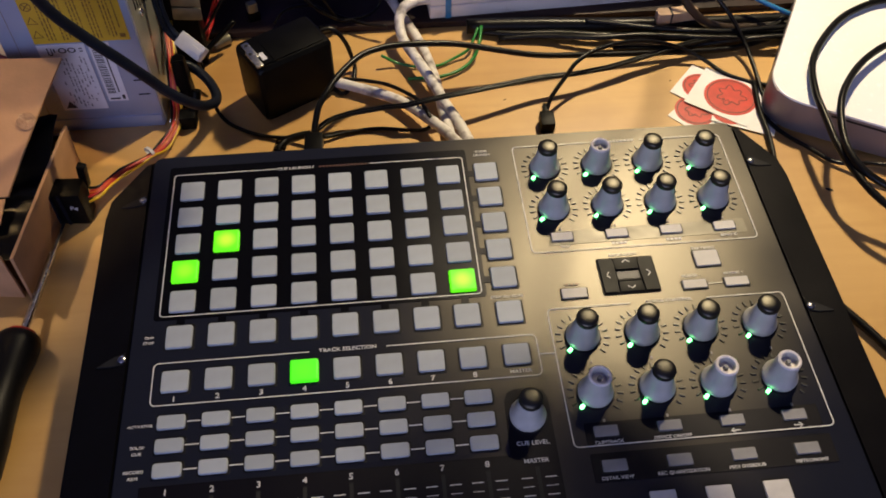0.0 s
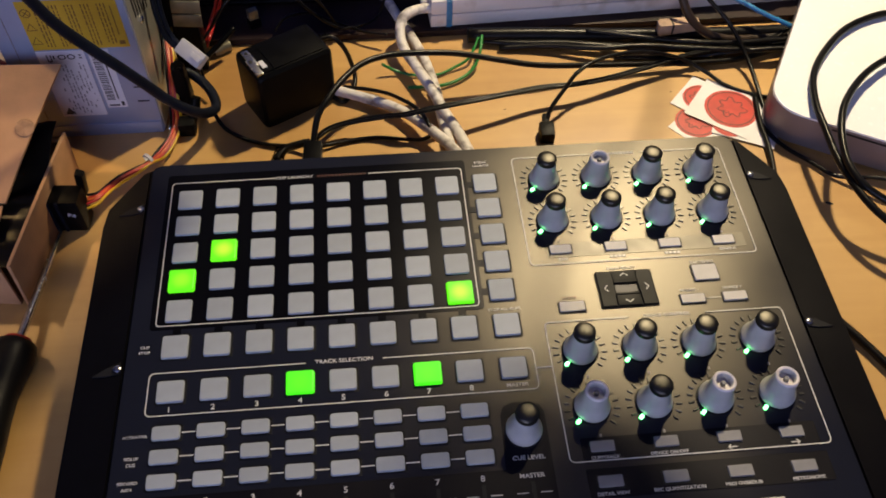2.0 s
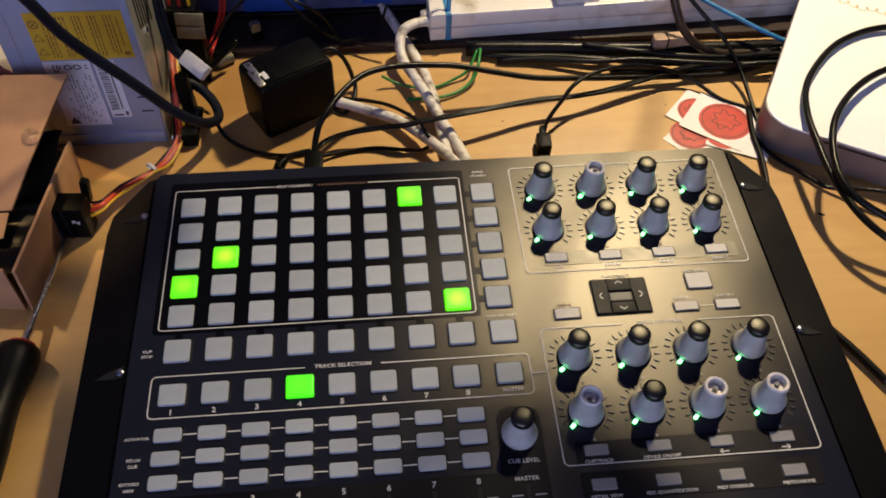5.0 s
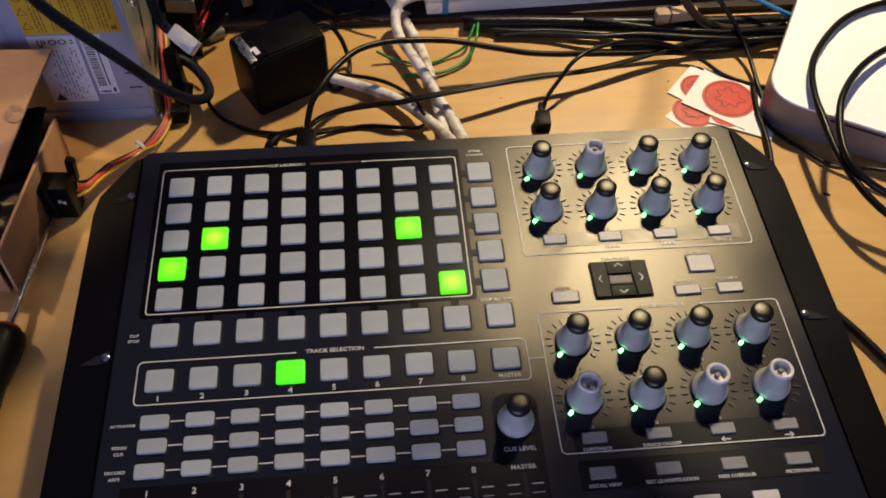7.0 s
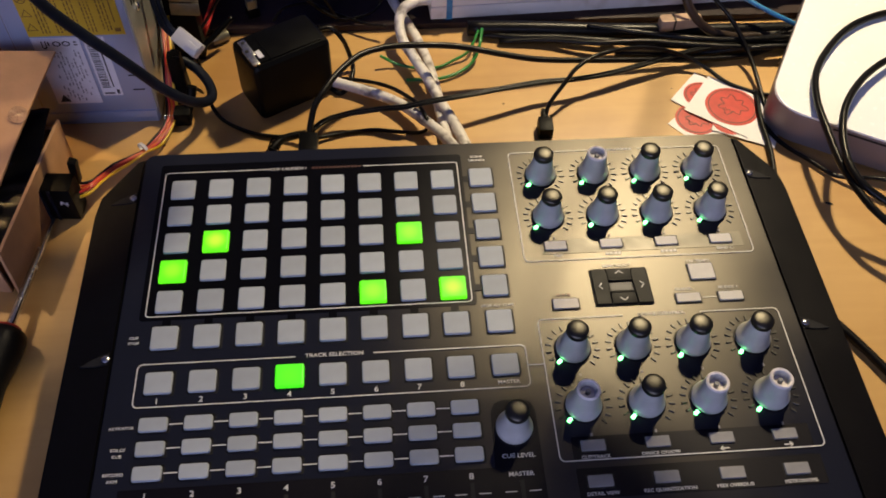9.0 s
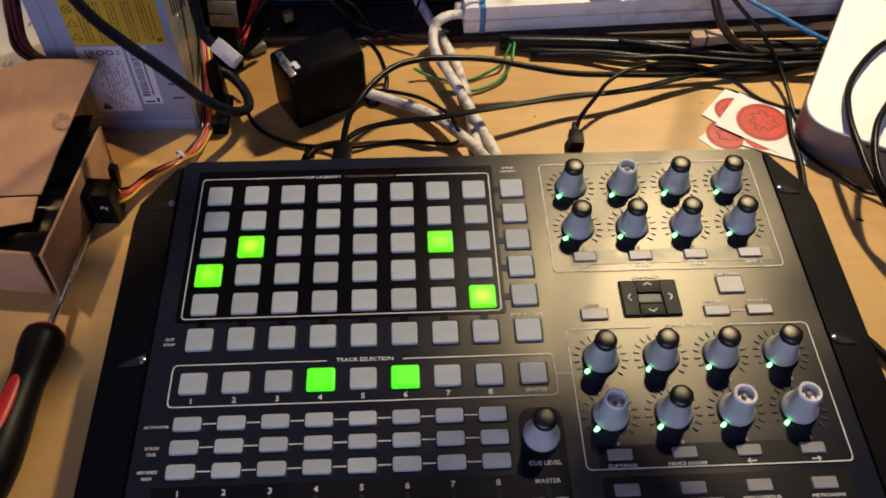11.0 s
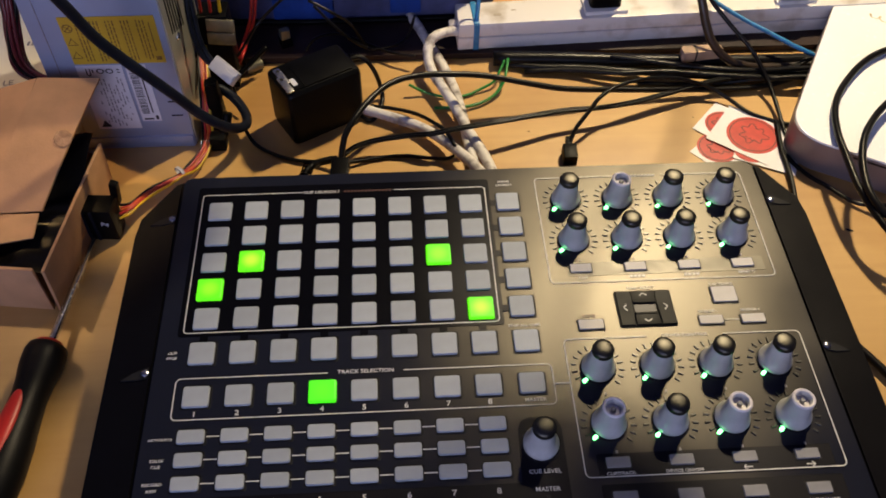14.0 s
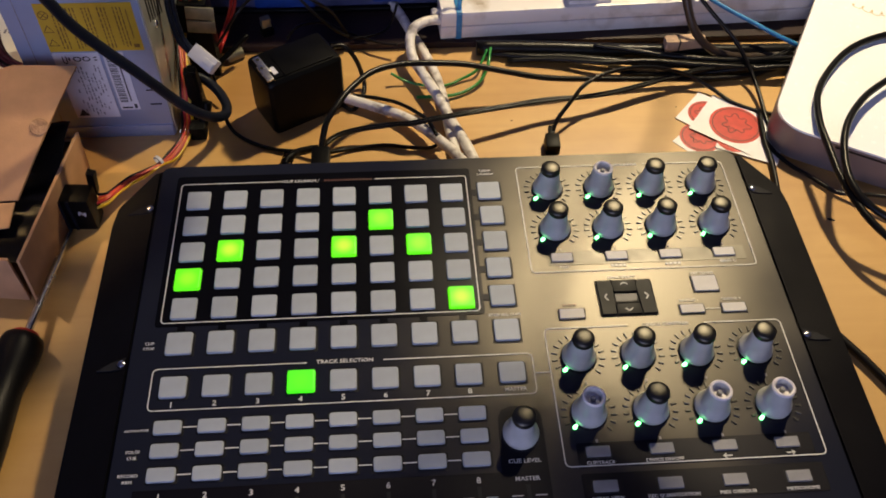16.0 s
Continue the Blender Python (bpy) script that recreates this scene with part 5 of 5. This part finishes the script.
part("yellow_wire", tube([Vector(q) - LOOM for q in [(-0.017, 0.262, 0.044), (-0.014, 0.23, 0.033), (-0.014, 0.215, 0.016), (-0.013, 0.206, 0.008), (-0.014, 0.191, 0.006), (-0.02, 0.171, 0.006), (-0.03, 0.164, 0.006), (-0.037, 0.154, 0.008), (-0.047, 0.143, 0.01), (-0.053, 0.131, 0.014), (-0.057, 0.12, 0.017), (-0.063, 0.115, 0.018)]], 0.0010, 6), M_YELLOWW, loom)
part("cable_tie", lathe([(0.0042, -0.0012), (0.0046, -0.0011), (0.0046, 0.0011), (0.0042, 0.0012)], 16), M_MOLEX, loom, "white cable tie", Matrix.Translation(Vector((-0.0325, 0.1680, 0.0062)) - LOOM) @ pose(0, 0, 0, 90, 0, -42) @ Matrix.Diagonal((1, 0.8, 1, 1)))
sock = part("plug_body", box(-0.0105, 0.0105, -0.0080, 0.0080, -0.0145, 0.0145, 0.002), M_BLACK, loom, "black power plug", Matrix.Translation(Vector((-0.0757, 0.1188, 0.0152)) - LOOM) @ pose(0, 0, 0, 0, 0, -4))
for x in (-0.0098, -0.0042):
    part("plug_rib", box(x, x + 0.0022, -0.0088, -0.0070, -0.0140, 0.0140, 0.0006), M_BLUEBLK, sock)
lettering("plug_mark", "P4", 0.0052, M_LABEL, sock, pose(0.0040, -0.0082, 0.0020, 90, 0, 0) @ pose(0, 0, 0, 0, 0, -12))
part("plug_latch", box(-0.0028, 0.0028, 0.0, 0.005, 0.006, 0.034, 0.001), M_BLACK, loom, "", Matrix.Translation(Vector((-0.070, 0.1305, 0.010)) - LOOM) @ pose(0, 0, 0, 12, 15, -10))
mola = cable("molex_lead", [(-0.018, 0.245, 0.1), (-0.018, 0.24, 0.09), (-0.017, 0.235, 0.075), (-0.014, 0.232, 0.06), (-0.007, 0.23, 0.05)], 0.002, M_BLUEBLK, "dark lead to a milky nylon connector")
part("second_strand", tube([Vector(q) - mola.matrix_basis.translation for q in [(-0.016, 0.247, 0.099), (-0.015, 0.242, 0.089), (-0.014, 0.237, 0.073), (-0.011, 0.234, 0.06), (-0.005, 0.23, 0.052)]], 0.0020), M_BLUEBLK, mola)
nyl = part("connector", box(-0.0105, 0.0105, -0.0055, 0.0055, -0.004, 0.004, 0.0008), M_MOLEX, mola, "milky white nylon connector", Matrix.Translation(Vector((0.0015, 0.226, 0.049)) - mola.matrix_basis.translation) @ pose(0, 0, 0, 35, 20, -38))
part("connector_rib", box(0.001, 0.010, -0.0022, 0.0022, 0.0036, 0.0052, 0.0004), M_MOLEX, nyl)
red1 = cable("red_lead", [(0.015, 0.31, 0.053), (0.011, 0.305, 0.034), (0.004, 0.3, 0.018), (0.002, 0.279, 0.02), (-0.003, 0.276, 0.012), (-0.006, 0.27, 0.008)], 0.0013, M_REDW, "thin red lead behind the power supply")
red2 = cable("red_lead", [(0.018, 0.31, 0.053), (0.014, 0.305, 0.034), (0.007, 0.3, 0.018), (0.005, 0.279, 0.02), (-0, 0.277, 0.01), (-0.005, 0.27, 0.006)], 0.0013, M_REDW, "thin red lead behind the power supply")
blc = cable("black_lead", [(0, 0.239, 0.03), (0.002, 0.24, 0.02), (0.003, 0.237, 0.01), (0.006, 0.23, 0.006)], 0.0011, M_RUBBER, "thin black lead beside the nylon connector")
bla = cable("back_lead", [(0.041, 0.297, 0.06), (0.022, 0.28, 0.05), (0.008, 0.278, 0.03), (-0.003, 0.267, 0.02)], 0.0012, M_RUBBER, "thin black lead in the tangle at the back")
blb = cable("back_lead", [(0.06, 0.293, 0.06), (0.079, 0.289, 0.05), (0.091, 0.295, 0.035), (0.101, 0.299, 0.012), (0.107, 0.295, 0.01), (0.126, 0.3, 0.01), (0.136, 0.309, 0.012), (0.142, 0.311, 0.03)], 0.0012, M_RUBBER, "thin black lead in the tangle at the back")
blcc = cable("back_lead", [(0.063, 0.3, 0.05), (0.077, 0.295, 0.035), (0.092, 0.293, 0.02), (0.103, 0.294, 0.012)], 0.0012, M_RUBBER, "thin black lead in the tangle at the back")
bld = cable("back_lead", [(0.053, 0.293, 0.012), (0.06, 0.302, 0.016), (0.071, 0.308, 0.016), (0.084, 0.31, 0.014), (0.098, 0.305, 0.01), (0.125, 0.289, 0.01), (0.141, 0.283, 0.012)], 0.0012, M_RUBBER, "thin black lead in the tangle at the back")
loopa = cable("black_cable", [(0.579, 0.256, 0.036), (0.545, 0.257, 0.034), (0.517, 0.253, 0.033), (0.488, 0.238, 0.033), (0.462, 0.212, 0.033), (0.446, 0.187, 0.034), (0.437, 0.158, 0.036), (0.435, 0.133, 0.036), (0.435, 0.108, 0.034), (0.439, 0.086, 0.032), (0.446, 0.066, 0.03), (0.46, 0.048, 0.027), (0.485, 0.032, 0.02)], 0.0026, M_RUBBER, "black cable looped over the white box", sides=12)
loopb = cable("black_cable", [(0.563, 0.222, 0.036), (0.524, 0.208, 0.036), (0.498, 0.195, 0.038), (0.474, 0.176, 0.04), (0.453, 0.151, 0.042), (0.443, 0.13, 0.041), (0.438, 0.108, 0.039), (0.439, 0.092, 0.037), (0.447, 0.078, 0.034), (0.465, 0.063, 0.03), (0.491, 0.048, 0.022)], 0.0026, M_RUBBER, "black cable looped over the white box", sides=12)
undl = cable("thin_lead", [(0.412, 0.174, 0.003), (0.417, 0.159, 0.003), (0.424, 0.147, 0.003), (0.435, 0.135, 0.003), (0.447, 0.121, 0.003), (0.458, 0.114, 0.006), (0.468, 0.108, 0.012), (0.484, 0.1, 0.016), (0.514, 0.092, 0.016)], 0.0016, M_RUBBER, "thin black lead before the white box")
corl = cable("black_lead", [(0.417, 0.204, 0.003), (0.412, 0.176, 0.003), (0.411, 0.156, 0.003), (0.409, 0.138, 0.003), (0.405, 0.116, 0.003)], 0.0022, M_RUBBER, "black lead between controller and white box")
sidec = cable("black_cable", [(0.403, 0.007, 0.004), (0.411, -0.006, 0.004), (0.419, -0.02, 0.004), (0.429, -0.04, 0.004)], 0.0028, M_RUBBER, "black cable leaving under the controller")


def shadow_coil(at, turns, pitch, r, tail, label):
    """Unseen shadow caster: a lead wound into an upright flat coil, hung by its end from the ceiling."""
    x, y, z = at
    pts = []
    for i in range(14 * turns):
        a, q = 2 * math.pi * i / 14, 0.007 + pitch * i / 14
        pts.append((x + 0.72 * q * math.cos(a), y - 0.69 * q * math.cos(a), z + q * math.sin(a) + 0.0008 * math.sin(3.1 * i)))
    up = [(x + 0.02, y, z + q + 0.05), (x + 0.02, y + 0.01, z + 0.4), (x + 0.02, y + 0.01, 1.65)]
    cable("shadow_coil_lead", tail + pts + up, r, M_RUBBER, label)


# added out of view to shade the left rail, desk and box wall
shadow_coil((0.150, 0.268, 0.333), 6, 0.0050, 0.0021, [], "unseen coil of thin black lead, added to shade the left of the desk")
# added out of view; casts the panel's diagonal band and front shade
shadow_coil((0.350, 0.192, 0.424), 9, 0.0066, 0.0021, [(0.40, 0.895, 0.30), (0.402, 0.62, 0.255), (0.402, 0.430, 0.245), (0.402, 0.364, 0.246), (0.392, 0.318, 0.258), (0.362, 0.276, 0.285), (0.335, 0.242, 0.298), (0.316, 0.205, 0.295), (0.304, 0.165, 0.283), (0.300, 0.128, 0.283), (0.318, 0.130, 0.330), (0.350, 0.165, 0.385)], "unseen large coil of black lead, added to cast shadows on the panel")
bund = thing("wire_bundle", (-0.135, 0.24, 0.0), "bundle of dark red and black wires beside the power supply", "wires")
WINE = material("wine_wire_pvc", (0.09, 0.008, 0.014), 0.3)
for i in range(13):
    red = i % 3 != 1
    spread = Vector((0.0034 * (i % 4) - 0.0085, 0.0030 * (i // 4) - 0.004, 0.0018 * ((i * 5) % 4) - 0.003))
    pts = [(-0.142, 0.270, 0.125), (-0.143, 0.265, 0.100), (-0.144, 0.258, 0.082), (-0.147, 0.252, 0.064), (-0.148, 0.247, 0.048), (-0.142, 0.243, 0.038), (-0.130, 0.240, 0.033)]
    swing = [Vector(q) - Vector((-0.135, 0.24, 0.0)) + spread * (1.0 - 0.09 * j) + Vector((0.0015 * math.sin(i + j), 0, 0.0012 * math.cos(2.1 * i + j))) for j, q in enumerate(pts)]
    part("bundle_wire", tube(swing, 0.0017, 7), WINE if red else M_RUBBER, bund)


# ---- what moves: added glowing shells rise over keys to light them, then sink ----
def motions():
    times = {("stop", 6): (0.85, 1.85), ("track", 6): (1.95, 2.95), ("act", 6): (3.05, 4.05), ("clip", 0, 6): (4.15, 5.15), ("clip", 1, 6): (5.25, 6.25), ("clip", 2, 6): (6.35, 99),
             ("clip", 3, 5): (7.45, 8.45), ("clip", 4, 5): (8.55, 9.55), ("stop", 5): (9.65, 10.65), ("track", 5): (10.75, 11.75), ("act", 5): (11.85, 12.85), ("clip", 0, 5): (12.95, 13.95), ("clip", 1, 5): (14.05, 99), ("clip", 2, 4): (15.15, 99)}
    up, down = pose(0, 0, 0.0022), pose(0, 0, -0.0070)
    for k, (on, off) in times.items():
        rows = [(0.0, down), (on - 0.034, down), (on, up)]
        if off < 16:
            rows += [(off - 0.034, up), (off, down), (16.0, down)]
        else:
            rows += [(16.0, up)]
        walk(LIT[k], rows)


motions()
